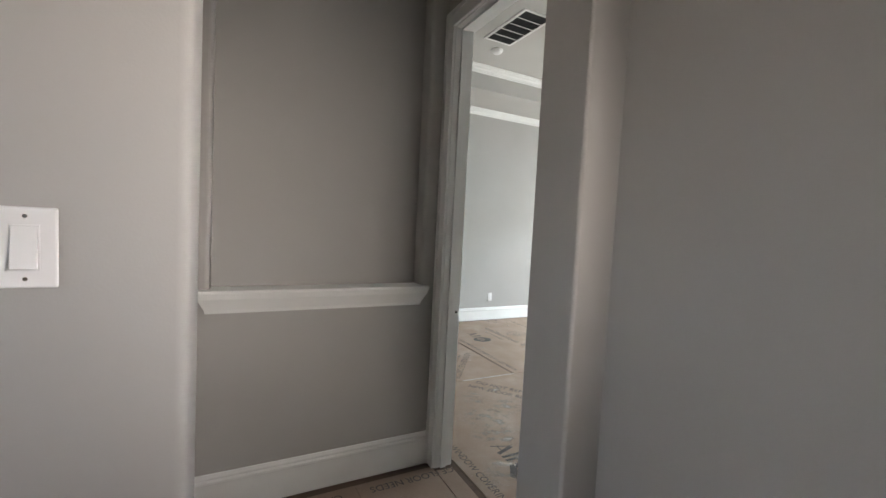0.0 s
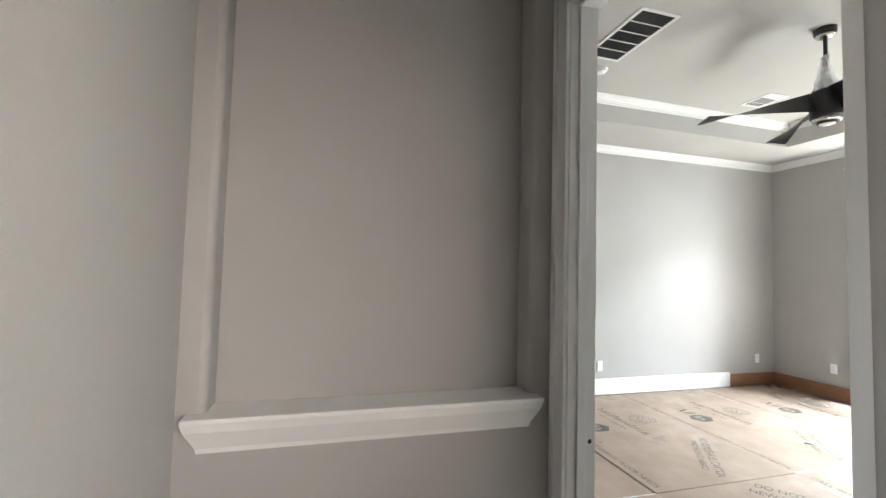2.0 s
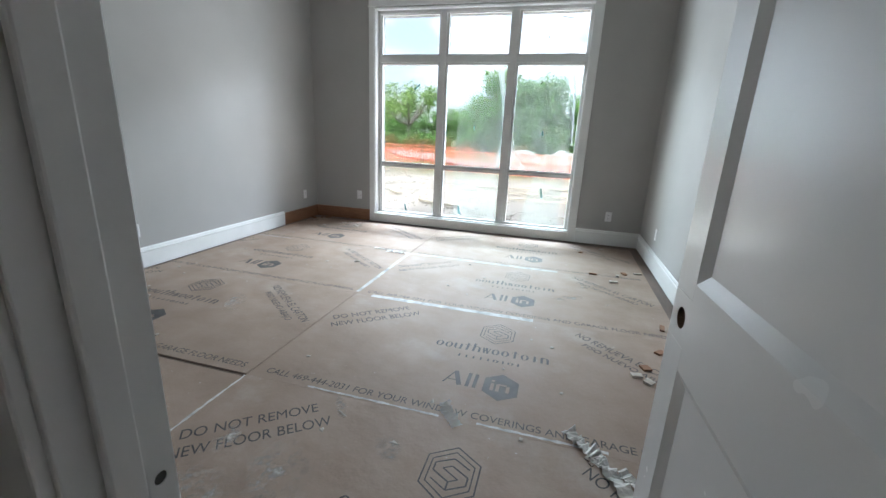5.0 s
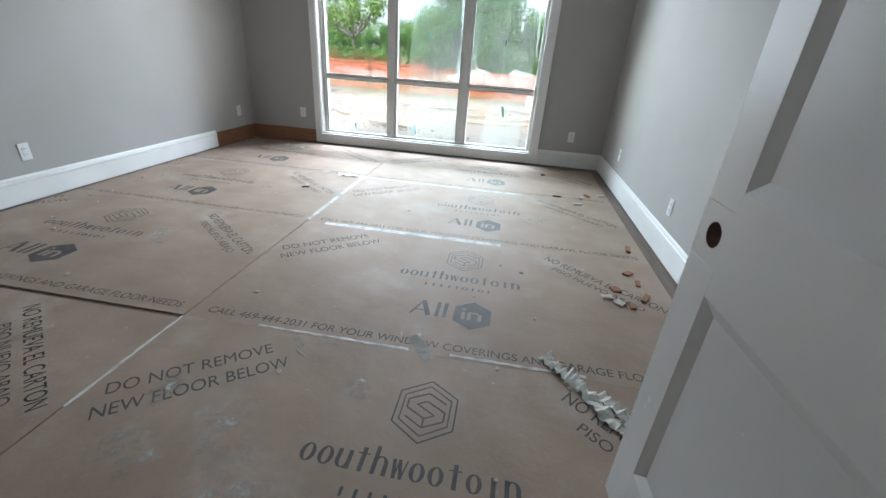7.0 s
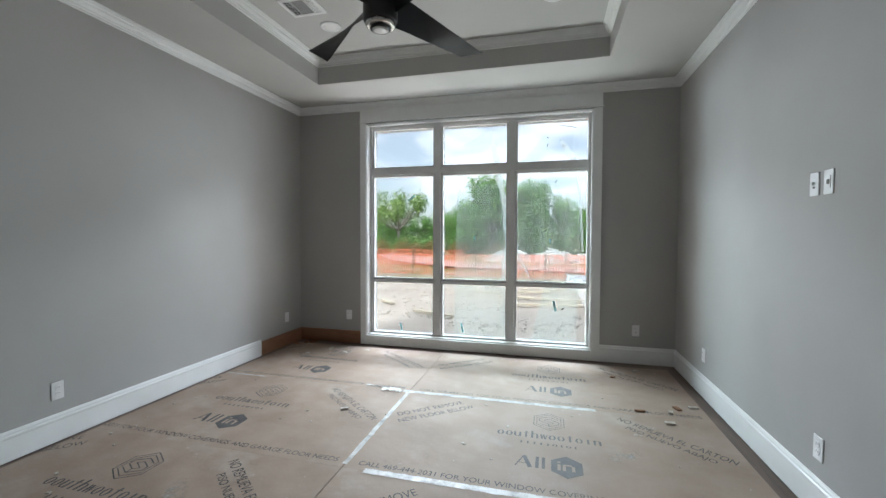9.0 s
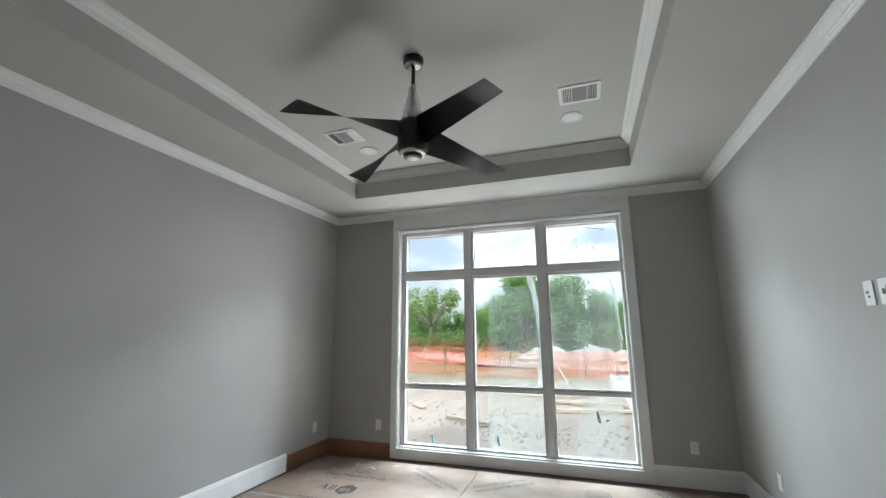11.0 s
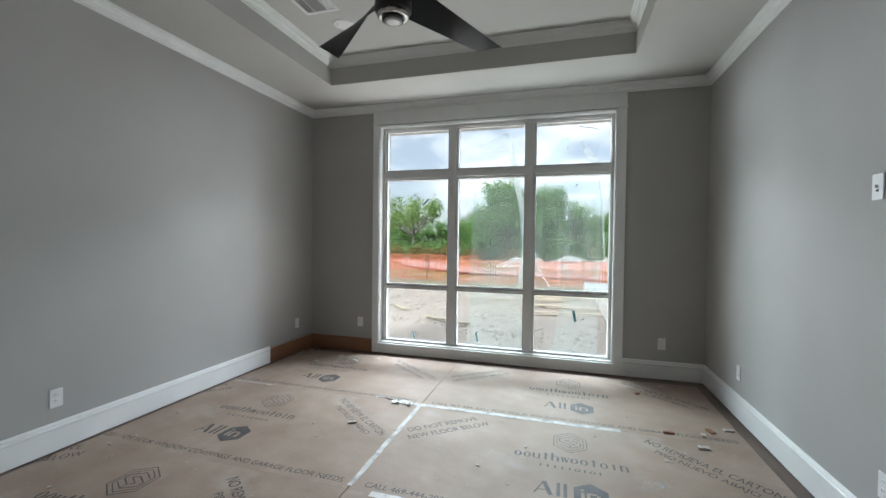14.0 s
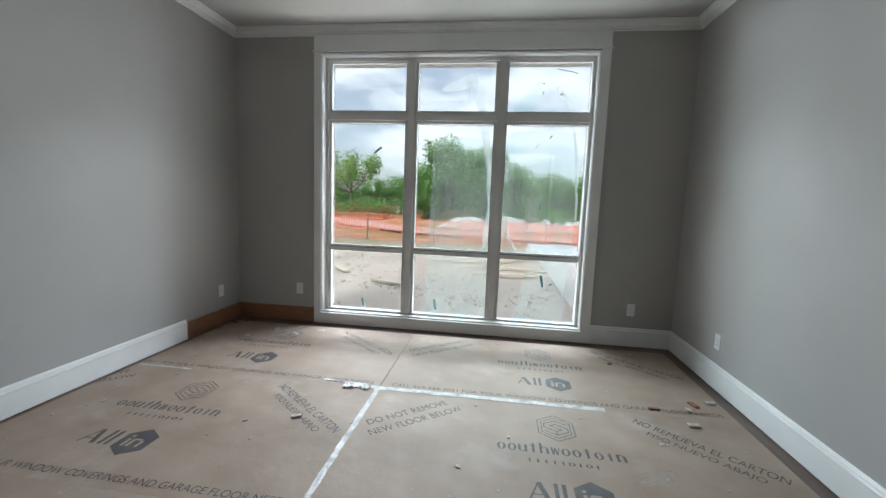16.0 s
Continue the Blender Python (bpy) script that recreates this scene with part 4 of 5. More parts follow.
for x0, y0, u0, u1, v0, v1 in ((2.90, 1.81, 1.965, 2.40, 0.0, 1.12), (2.90, 1.81, 1.86, 1.960, 0.045, 0.80), (0.497, 1.81, 0.0, 0.742, 0.0, 0.92), (0.497, 0.66, 0.003, 2.40, 0.0, 1.23), (2.90, 0.66, 1.97, 2.40, 0.0, 1.23)):
    sheet(0.0, 0.0, u0, u1, v0, v1).matrix_basis = pose(x0, y0, -0.0004, 0, 0, 180)

# ---------------------------------------------------------------- tape, scraps and dust on the cardboard


def tape_strip(x0, y0, x1, y1, w, seed):
    """Wrinkled tape along a seam, frayed where it has torn."""
    ob = thing("packing_tape", "shiny clear packing tape over a cardboard seam", "tape", None, "floor tape")
    rnd = random.Random(seed)
    a, b = Vector((x0, y0)), Vector((x1, y1))
    d = (b - a).normalized()
    nrm = Vector((-d.y, d.x))
    n = max(4, int((b - a).length / 0.03))
    bm = bmesh.new()
    rows = []
    for i in range(n + 1):
        c = a + (b - a) * i / n
        l, r = w / 2 + rnd.uniform(-0.004, 0.002), w / 2 + rnd.uniform(-0.004, 0.002)
        rows.append([bm.verts.new((*(c + nrm * q), 0.0024 + rnd.uniform(0, 0.0012))) for q in (-l, -l / 3, r / 3, r)])
    for p, q in zip(rows, rows[1:]):
        for k in range(3):
            bm.faces.new((p[k], p[k + 1], q[k + 1], q[k]))
    part("strip", bm, TAPE, ob)


tape_strip(4.775, 2.92, 4.775, 1.30, 0.05, 1)
tape_strip(4.765, 2.865, 3.575, 2.865, 0.036, 2)
tape_strip(3.54, 2.72, 3.54, 1.45, 0.05, 3)
tape_strip(2.325, 2.50, 2.325, 1.80, 0.014, 4)
tape_strip(2.330, 1.62, 2.330, 1.05, 0.016, 5)
tape_strip(4.78, 4.80, 4.78, 4.35, 0.02, 6)
tape_strip(2.30, 2.86, 1.75, 2.86, 0.015, 7)


def ribbon(label, pts, w, lift, seed, mat=PAPER):
    """A loose curl of torn tape that bends up from the floor."""
    rnd = random.Random(seed)
    n = 26
    bm = bmesh.new()
    rows = []
    for i in range(n + 1):
        f = i / n * (len(pts) - 1)
        k = min(int(f), len(pts) - 2)
        c = Vector(pts[k]).lerp(Vector(pts[k + 1]), f - k)
        d = (Vector(pts[k + 1]) - Vector(pts[k])).normalized()
        nrm = Vector((-d.y, d.x))
        tw = 1.4 * noise.noise((i * 0.35, seed, 0))
        z = 0.004 + lift * abs(noise.noise((i * 0.30, seed + 4, 1)))
        rows.append([bm.verts.new((*(c + nrm * q * w / 2 * math.cos(tw) + nrm * rnd.uniform(-0.006, 0.006)), max(0.0022, z + q * w / 2 * math.sin(tw) + rnd.uniform(-0.004, 0.004)))) for q in (-1, -0.3, 0.3, 1)])
    for p, q in zip(rows, rows[1:]):
        for k in range(3):
            bm.faces.new((p[k], p[k + 1], q[k + 1], q[k]))
    tagged(part("tape_curl", bm, mat), label, "tape", "loose tape")


ribbon("crumpled loose white tape at the cardboard seam", [(4.74, 3.12), (4.78, 3.02), (4.745, 2.93)], 0.06, 0.02, 11)
ribbon("thin loose tape strand at the cardboard seam", [(4.83, 3.30), (4.815, 3.15), (4.80, 2.95)], 0.02, 0.01, 16)
ribbon("torn clear tape stuck to the cardboard", [(2.43, 1.80), (2.35, 1.76), (2.28, 1.70)], 0.06, 0.012, 12, BAG)
ribbon("torn white masking tape curled up by the door", [(2.42, 1.22), (2.34, 1.16), (2.28, 1.08)], 0.06, 0.06, 13)
ribbon("torn white masking tape curled up by the door", [(2.30, 1.12), (2.22, 1.06), (2.12, 1.00), (2.06, 0.94)], 0.06, 0.06, 14)
ribbon("torn white masking tape curled up by the door", [(2.24, 1.02), (2.14, 0.95), (2.02, 0.92)], 0.05, 0.05, 15)


def chip(name, label, x, y, a, b, c, turn, mat):
    bm = slab(-a / 2, -b / 2, 0.0013, a / 2, b / 2, c + 0.0013)
    for v in bm.verts:
        v.co.x += 0.15 * a * noise.noise((v.co.y * 90, x * 7, turn))
        v.co.y += 0.15 * b * noise.noise((v.co.x * 90, y * 5, turn))
    ob = tagged(part(name, bm, mat), label, "debris", "floor scraps")
    ob.matrix_basis = pose(x, y, 0, 0, 0, turn)


for x, y, a, b, t in ((4.97, 0.66, 0.07, 0.035, 20), (4.88, 0.73, 0.05, 0.03, -15), (5.02, 0.53, 0.03, 0.07, 10), (4.67, 0.79, 0.035, 0.07, 5), (4.85, 0.96, 0.02, 0.07, 0), (5.88, 0.80, 0.03, 0.05, 30), (5.63, 1.05, 0.03, 0.04, 60), (3.74, 0.56, 0.03, 0.09, 80),
                      (3.35, 0.65, 0.04, 0.06, 40), (3.23, 0.62, 0.025, 0.07, 80), (3.12, 0.77, 0.05, 0.05, 20), (3.06, 0.62, 0.03, 0.09, 60), (3.02, 0.84, 0.035, 0.06, 10), (2.97, 0.78, 0.05, 0.05, 45), (2.95, 0.72, 0.03, 0.05, 100), (4.29, 3.24, 0.025, 0.06, 35)):
    chip("wood_scrap", "small broken wood scrap on the cardboard", x, y, a, b, 0.012, t, DEBRIS if t % 20 else RAWWOOD)
rnd = random.Random(3)
for k in range(70):
    x, y = rnd.uniform(1.3, 6.0), rnd.choice((rnd.uniform(0.5, 1.6), rnd.uniform(0.5, 4.7), rnd.uniform(4.3, 4.75)))
    chip("drywall_crumb", "tiny pale drywall crumb on the cardboard", x, y, rnd.uniform(0.008, 0.02), rnd.uniform(0.008, 0.025), 0.005, rnd.uniform(0, 180), DEBRIS)


def smear(x, y, a, b, turn, seed):
    rnd = random.Random(seed)
    bm = bmesh.new()
    rim = [(1 + 0.45 * rnd.uniform(-1, 1)) for _ in range(14)]
    lo = [bm.verts.new((a * r * math.cos(k * 0.449), b * r * math.sin(k * 0.449), 0.0013)) for k, r in enumerate(rim)]
    hi = [bm.verts.new((0.7 * a * r * math.cos(k * 0.449), 0.7 * b * r * math.sin(k * 0.449), 0.0013 + rnd.uniform(0.0015, 0.004))) for k, r in enumerate(rim)]
    for k in range(14):
        bm.faces.new((lo[k], lo[(k + 1) % 14], hi[(k + 1) % 14], hi[k]))
    bm.faces.new(hi)
    tagged(part("plaster_smear", bm, DEBRIS), "dried white plaster smear on the cardboard", "plaster", "plaster spots").matrix_basis = pose(x, y, 0, 0, 0, turn)


def dust_material():
    """Plaster dust trodden thin: blotches that fade out towards the rim of the patch."""
    m, nt, b = nodes_of("trodden_plaster_dust", 0.9)
    b.inputs["Base Color"].default_value = (0.66, 0.63, 0.59, 1)
    tc = nt.nodes.new("ShaderNodeTexCoord")
    gr = nt.nodes.new("ShaderNodeTexGradient")
    gr.gradient_type = "SPHERICAL"
    nt.links.new(tc.outputs["Object"], gr.inputs["Vector"])
    nz = nt.nodes.new("ShaderNodeTexNoise")
    nz.inputs["Scale"].default_value, nz.inputs["Detail"].default_value, nz.inputs["Roughness"].default_value = 3.2, 8.0, 0.72
    geo = nt.nodes.new("ShaderNodeNewGeometry")
    sc = nt.nodes.new("ShaderNodeVectorMath")
    sc.operation = "SCALE"
    sc.inputs["Scale"].default_value = 4.0
    nt.links.new(geo.outputs["Position"], sc.inputs[0])
    nt.links.new(sc.outputs[0], nz.inputs["Vector"])
    blot = ramp(nt, nz.outputs["Fac"], (0, 0, 0), (1, 1, 1), 0.46, 0.70)
    rim = ramp(nt, gr.outputs["Fac"], (0, 0, 0), (0.8, 0.8, 0.8), 0.02, 0.55)
    tr = nt.nodes.new("ShaderNodeBsdfTransparent")
    mx = nt.nodes.new("ShaderNodeMixShader")
    nt.links.new(mixc(nt, 1.0, blot, rim, "MULTIPLY"), mx.inputs[0])
    nt.links.new(tr.outputs[0], mx.inputs[1])
    nt.links.new(b.outputs[0], mx.inputs[2])
    nt.links.new(mx.outputs[0], nt.nodes["Material Output"].inputs["Surface"])
    return m


DUST = dust_material()


def dust_patch(x, y, rx, ry, turn):
    bm = bmesh.new()
    bm.faces.new([bm.verts.new((math.cos(math.pi * k / 12), math.sin(math.pi * k / 12), 0)) for k in range(24)])
    ob = tagged(part("plaster_dust", bm, DUST), "thin white plaster dust trodden into the cardboard", "plaster dust", "dust patches")
    ob.matrix_basis = pose(x, y, 0.0019, 0, 0, turn) @ Matrix.Diagonal((rx, ry, 1, 1))


for x, y, rx, ry, t in ((1.80, 2.30, 0.20, 0.16, 20), (1.66, 2.52, 0.17, 0.12, 70), (1.55, 2.18, 0.24, 0.18, 130), (2.06, 1.94, 0.09, 0.06, 40), (1.90, 2.60, 0.10, 0.07, 10), (2.24, 2.26, 0.10, 0.03, 35), (5.80, 4.10, 0.30, 0.22, 0), (5.55, 4.40, 0.16, 0.10, 50),
                        (1.35, 1.62, 0.26, 0.16, 15), (1.48, 1.95, 0.16, 0.22, 60), (3.05, 3.6, 0.20, 0.08, 30), (4.1, 1.2, 0.16, 0.06, 120)):
    dust_patch(x, y, rx, ry, t)
SMEARS = ((5.85, 4.25, 0.05, 0.03, 20), (5.75, 4.0, 0.06, 0.02, 60), (5.9, 3.8, 0.04, 0.03, 100), (5.6, 4.42, 0.03, 0.02, 10), (5.95, 4.05, 0.03, 0.02, 140), (2.07, 2.26, 0.014, 0.010, 30), (2.20, 2.24, 0.035, 0.006, 62), (2.10, 1.93, 0.018, 0.012, 75), (2.05, 4.55, 0.03, 0.014, 40), (2.5, 4.6, 0.02, 0.012, 90), (2.42, 1.86, 0.016, 0.009, 10))
for k, (x, y, a, b, t) in enumerate(SMEARS):
    smear(x, y, a, b, t, 60 + k)
for x, y, t in ((6.02, 4.70, 20), (5.93, 4.79, 70), (6.06, 4.62, -30)):
    chip("dark_offcut", "small dark offcut in the unfinished corner", x, y, 0.10, 0.02, 0.018, t, RAWWOOD)

# ---------------------------------------------------------------- film and tape on the panes


def film_piece(name, label, edges, mat, seed, x=6.372, wave=0.012):
    """A hanging sheet of film between two ragged edges, given as (z, y, y) from top to bottom, gently wrinkled."""
    rnd = random.Random(seed)
    bm, rows, cols = bmesh.new(), [], 14
    for (za, la, ra), (zb, lb, rb) in zip(edges, edges[1:]):
        k = max(2, int((za - zb) / 0.05))
        for i in range(k + (zb == edges[-1][0])):
            f = i / k
            z, l, r = za + (zb - za) * f, la + (lb - la) * f + rnd.uniform(-0.006, 0.006), ra + (rb - ra) * f + rnd.uniform(-0.006, 0.006)
            rows.append([(l + (r - l) * c / cols, z) for c in range(cols + 1)])
    vs = [[bm.verts.new((x + wave * noise.noise((y * 7, z * 1.6, seed)) + 0.3 * wave * noise.noise((y * 19, z * 4, seed + 9)), y, z)) for y, z in row] for row in rows]
    for a, b in zip(vs, vs[1:]):
        for c in range(cols):
            bm.faces.new((a[c], a[c + 1], b[c + 1], b[c]))
    tagged(part(name, bm, mat, None, "", True), label, "plastic film", "window film")


COVER = "cloudy protective plastic film hanging over the window"
TORN = "torn folded strip of plastic film on the window"
film_piece("protective_film", COVER, [(2.02, 2.66, 2.30), (1.96, 2.78, 2.26), (1.40, 2.80, 2.15), (0.06, 2.83, 2.12)], FILM, 1)
film_piece("protective_film", COVER, [(2.08, 1.95, 1.40), (1.98, 2.07, 1.33), (0.80, 2.07, 1.30)], FILM, 2)
film_piece("protective_film", COVER, [(0.80, 1.72, 1.33), (0.06, 1.88, 1.36)], FILM, 3)
film_piece("torn_film", TORN, [(2.66, 2.42, 2.36), (2.58, 2.58, 2.35), (2.50, 2.72, 2.45), (2.47, 2.68, 2.60)], FOLD, 4)
film_piece("torn_film", TORN, [(2.66, 2.42, 2.38), (2.42, 2.36, 2.28), (2.15, 2.31, 2.24), (1.70, 2.22, 2.15), (1.30, 2.19, 2.13), (0.86, 2.24, 2.19)], FOLD, 5)
film_piece("torn_film", TORN, [(2.58, 1.74, 1.70), (2.40, 1.90, 1.70), (2.26, 2.02, 1.78)], FILM, 6)
film_piece("torn_film", TORN, [(2.52, 1.57, 1.54), (2.40, 1.52, 1.44), (2.26, 1.46, 1.36)], FOLD, 7)
film_piece("torn_film", TORN, [(2.10, 1.38, 1.36), (1.85, 1.34, 1.31), (1.20, 1.30, 1.28)], FOLD, 10)
film_piece("torn_film", TORN, [(1.35, 2.06, 2.05), (1.10, 2.02, 2.00), (0.88, 1.90, 1.86)], FOLD, 12)


def pane_mark(y, z, w, h, turn, mat=BLUETAPE):
    ob = tagged(part("tape_mark", slab(-0.0006, -w / 2, -h / 2, 0.0006, w / 2, h / 2), mat), "small strip of teal tape stuck on the pane", "tape", "pane tape")
    ob.matrix_basis = pose(GX - 0.0045, y, z, turn)


for y, z, w, h, t in ((3.36, 1.86, 0.022, 0.10, 50), (3.50, 0.22, 0.02, 0.09, -12), (2.70, 0.25, 0.022, 0.11, -12), (1.60, 0.57, 0.025, 0.12, -12), (1.66, 1.33, 0.014, 0.05, 0), (2.55, 1.36, 0.012, 0.05, 0)):
    pane_mark(y, z, w, h, t)
for y, z, w, h, t in ((1.70, 2.44, 0.006, 0.035, 5), (1.70, 2.53, 0.012, 0.012, 20), (1.52, 2.43, 0.03, 0.010, 10), (1.51, 0.54, 0.03, 0.012, -30), (1.52, 2.655, 0.13, 0.006, 12), (1.42, 2.635, 0.09, 0.005, 20), (1.60, 2.02, 0.008, 0.04, 30), (1.73, 1.93, 0.006, 0.04, 30)):
    pane_mark(y, z, w, h, t, SLOT)

# ---------------------------------------------------------------- outside
GZ = -0.32


def ground_sheet():
    bm = bmesh.new()
    xs = [6.36 + 1.0 * i for i in range(40)] + [50, 70, 110, 200, 500, 1500]
    ys = [-1500, -400, -120, -60] + [-40 + 1.6 * j for j in range(51)] + [60, 120, 400, 1500]
    g = [[bm.verts.new((x, y, GZ + (0.06 * noise.noise((x * 0.35, y * 0.35, 0)) + 0.05 * noise.noise((x * 1.1, y * 1.1, 3)) if x < 46 and abs(y) < 45 else 0.0))) for y in ys] for x in xs]
    for i in range(len(xs) - 1):
        for j in range(len(ys) - 1):
            bm.faces.new((g[i][j], g[i + 1][j], g[i + 1][j + 1], g[i][j + 1]))
    return bm


structure("ground", ground_sheet(), DIRT, "rough pale dirt building plot with sparse grass", True)
structure("ground_under_house", slab(-400, -400, GZ - 0.2, 6.36, 400, GZ - 0.02), DIRT, "dirt round and under the house")
structure("eave", slab(XW + 0.2, -0.6, 3.16, XW + 0.75, 5.8, 3.30), WHITE, "white soffit of the roof overhang")
structure("outer_wall", wall_with_opening("x", XW + 0.2, XW + 0.32, -0.5, 5.7, 3.16, WY0 - 0.02, WY1 + 0.02, 0.05, 2.745), FARWALL, "pale outer wall face round the window")


def road():
    bm = bmesh.new()
    rows = []
    line = [Vector(q) for q in ((75, 38), (60, 29), (50, 23.5), (36, 15.5), (26.5, 10), (23, 5.5), (21.8, 0), (21.5, -8), (22.5, -20))]
    for k in range(49):
        f = k / 48 * (len(line) - 1)
        i = min(int(f), len(line) - 2)
        c = line[i].lerp(line[i + 1], f - i)
        d = (line[i + 1] - line[i]).normalized()
        if 0 < i and f - i < 0.5:
            d = (line[i + 1] - line[i - 1]).normalized()
        n = Vector((-d.y, d.x))
        rows.append([bm.verts.new((*(c + n * q), GZ + 0.11 + 0.02 * (q == 0))) for q in (-1.5, 0, 1.5)])
    for a, b in zip(rows, rows[1:]):
        for i in range(2):
            bm.faces.new((a[i], a[i + 1], b[i + 1], b[i]))
    return bm


structure("road", road(), CONCRETE, "pale concrete drive curving past the fence", True)


def fence(x0, y0, x1, y1, spans):
    f = thing("safety_fence", "sagging orange plastic safety fence on thin posts", "fence")
    length = math.hypot(x1 - x0, y1 - y0) / spans
    nm = bmesh.new()
    nv = int(length / 0.10)
    for k in range(nv):
        u = length * k / nv
        box(nm, u, -0.006, 0.06, u + 0.022, 0.006, 0.93 - 0.05 * math.sin(math.pi * k / nv))
    for k in range(7):
        z = 0.06 + 0.14 * k
        m = 12
        for q in range(m):
            u0, u1 = length * q / m, length * (q + 1) / m
            sag = 0.05 * math.sin(math.pi * (q + 0.5) / m) * k / 6
            box(nm, u0, -0.008, z - sag, u1, 0.008, z + (0.03 if k in (0, 6) else 0.006) - sag)
    net = mesh_of("net", nm, ORANGE)
    pm = mesh_of("post", slab(-0.02, -0.02, -0.2, 0.02, 0.02, 1.15, 0.004), STEEL)
    turn = math.degrees(math.atan2(y1 - y0, x1 - x0))
    for k in range(spans + 1):
        x, y = x0 + (x1 - x0) * k / spans, y0 + (y1 - y0) * k / spans
        part("post", pm, STEEL, f).matrix_basis = pose(x, y, GZ)
        if k < spans:
            part("net_panel", net, ORANGE, f).matrix_basis = pose(x, y, GZ, 0, 0, turn)


fence(19.5, 24, 17.5, -1.0, 9)
fence(17.5, -1.0, 15.0, -13.0, 5)
fence(26.0, 30, 23.0, 6, 8)
fence(19.4, 3.6, 18.2, -7.0, 4)


def limb(bm, a, b, ra, rb, segs=6):
    a, b = Vector(a), Vector(b)
    d = (b - a).normalized()
    u = d.orthogonal().normalized()
    w = d.cross(u)
    ring = [[bm.verts.new(p + (u * math.cos(2 * math.pi * k / segs) + w * math.sin(2 * math.pi * k / segs)) * r) for k in range(segs)] for p, r in ((a, ra), (b, rb))]
    for k in range(segs):
        bm.faces.new((ring[0][k], ring[0][(k + 1) % segs], ring[1][(k + 1) % segs], ring[1][k]))


def leaves(centres, count, size, seed):
    """Many small leaf faces scattered through clumps."""
    rnd = random.Random(seed)
    vs, fs = [], []
    for k in range(count):
        c, r = rnd.choice(centres)
        d = Vector((rnd.gauss(0, 1), rnd.gauss(0, 1), rnd.gauss(0, 0.8))).normalized() * r * (0.35 + 0.65 * rnd.random() ** 0.5) * rnd.uniform(0.7, 1.12)
        p = Vector(c) + d
        nrm = (d.normalized() + Vector((rnd.gauss(0, 0.45), rnd.gauss(0, 0.45), 0.5 + rnd.gauss(0, 0.45)))).normalized()
        o = nrm.orthogonal().normalized()
        a = rnd.uniform(0, 6.28)
        u = o * math.cos(a) + nrm.cross(o) * math.sin(a)
        w = nrm.cross(u)
        s = size * rnd.uniform(0.6, 1.3)
        i = len(vs)
        vs += [p - u * s, p + w * s * 0.55, p + u * s, p - w * s * 0.55]
        fs.append((i, i + 1, i + 2, i + 3))
    me = bpy.data.meshes.new("crown")
    me.from_pydata([tuple(v) for v in vs], [], fs)
    return me


def make_tree(label, h, spread, seed, mat, count, open_crown=False):
    rnd = random.Random(seed)
    t = thing("tree", label, "tree")
    bm = bmesh.new()
    fork = (rnd.uniform(-0.2, 0.2), rnd.uniform(-0.2, 0.2), h * (0.32 if open_crown else 0.22))
    limb(bm, (0, 0, -0.3), fork, 0.035 * h, 0.026 * h, 8)
    cs = []
    for k in range(9 if open_crown else 12):
        a = 2 * math.pi * k / 9 + rnd.uniform(-0.3, 0.3)
        rr = spread * rnd.uniform(0.35, 0.85)
        tip = (rr * math.cos(a), rr * math.sin(a), h * rnd.uniform(0.5, 0.86))
        mid = tuple((fork[i] + tip[i]) / 2 + rnd.uniform(-0.3, 0.3) for i in range(3))
        limb(bm, fork, mid, 0.018 * h, 0.010 * h)
        limb(bm, mid, tip, 0.010 * h, 0.004 * h)
        cs.append((tip, h * rnd.uniform(0.13, 0.2)))
        t2 = (mid[0] + rnd.uniform(-1, 1) * spread * 0.35, mid[1] + rnd.uniform(-1, 1) * spread * 0.35, mid[2] + h * rnd.uniform(0.08, 0.25))
        limb(bm, mid, t2, 0.007 * h, 0.003 * h)
        cs.append((t2, h * rnd.uniform(0.09, 0.16)))
        if not open_crown:
            cs.append(((rr * 1.05 * math.cos(a + 0.3), rr * 1.05 * math.sin(a + 0.3), h * rnd.uniform(0.15, 0.5)), h * rnd.uniform(0.14, 0.2)))
    cs.append(((0, 0, h * 0.85), h * 0.16))
    part("trunk", bm, BARK, t)
    me = leaves(cs, count, 0.020 * h, seed + 50)
    me.materials.append(mat)
    part("crown", me, mat, t)
    return t


oak = make_tree("open grey-limbed oak with thin pale green leaves", 6.9, 5.2, 21, LEAFA, 3000, True)
bush = make_tree("dense green tree at the wood's edge", 4.6, 2.8, 22, LEAFB, 6500)
big = make_tree("tall full green tree behind the fence", 7.6, 3.3, 23, LEAFB, 9000)
oak.matrix_basis = pose(43, 17.2, GZ)
bush.matrix_basis = pose(47, 13.0, GZ)
big.matrix_basis = pose(39, 6.6, GZ)
TREES = [(bush, 49, 16.0, 30, 0.95), (bush, 44, 10.2, 200, 1.1), (bush, 52, 19.5, 80, 0.95), (bush, 54, 24, 140, 1.1), (oak, 52, 24.5, 70, 1.05), (bush, 50, 11.5, 110, 1.1), (big, 40, 3.5, 120, 0.93), (bush, 41, 0.5, 20, 1.25),
         (bush, 42, -2.8, 220, 1.1), (bush, 41, -6.0, 160, 1.15), (bush, 44, -9.5, 60, 1.05), (big, 48, -13, 300, 0.8), (bush, 40, 8.6, 330, 1.1), (bush, 58, 30, 10, 1.2), (bush, 58, 5, 100, 1.3), (bush, 58, -6, 190, 1.2), (bush, 44, -16, 45, 1.0), (bush, 56, 36, 250, 1.1), (bush, 50, 21.5, 310, 0.8)]
for src, x, y, turn, s in TREES:
    c = copy_thing(src, pose(x, y, GZ, 0, 0, turn))
    c.scale = (s, s, s)


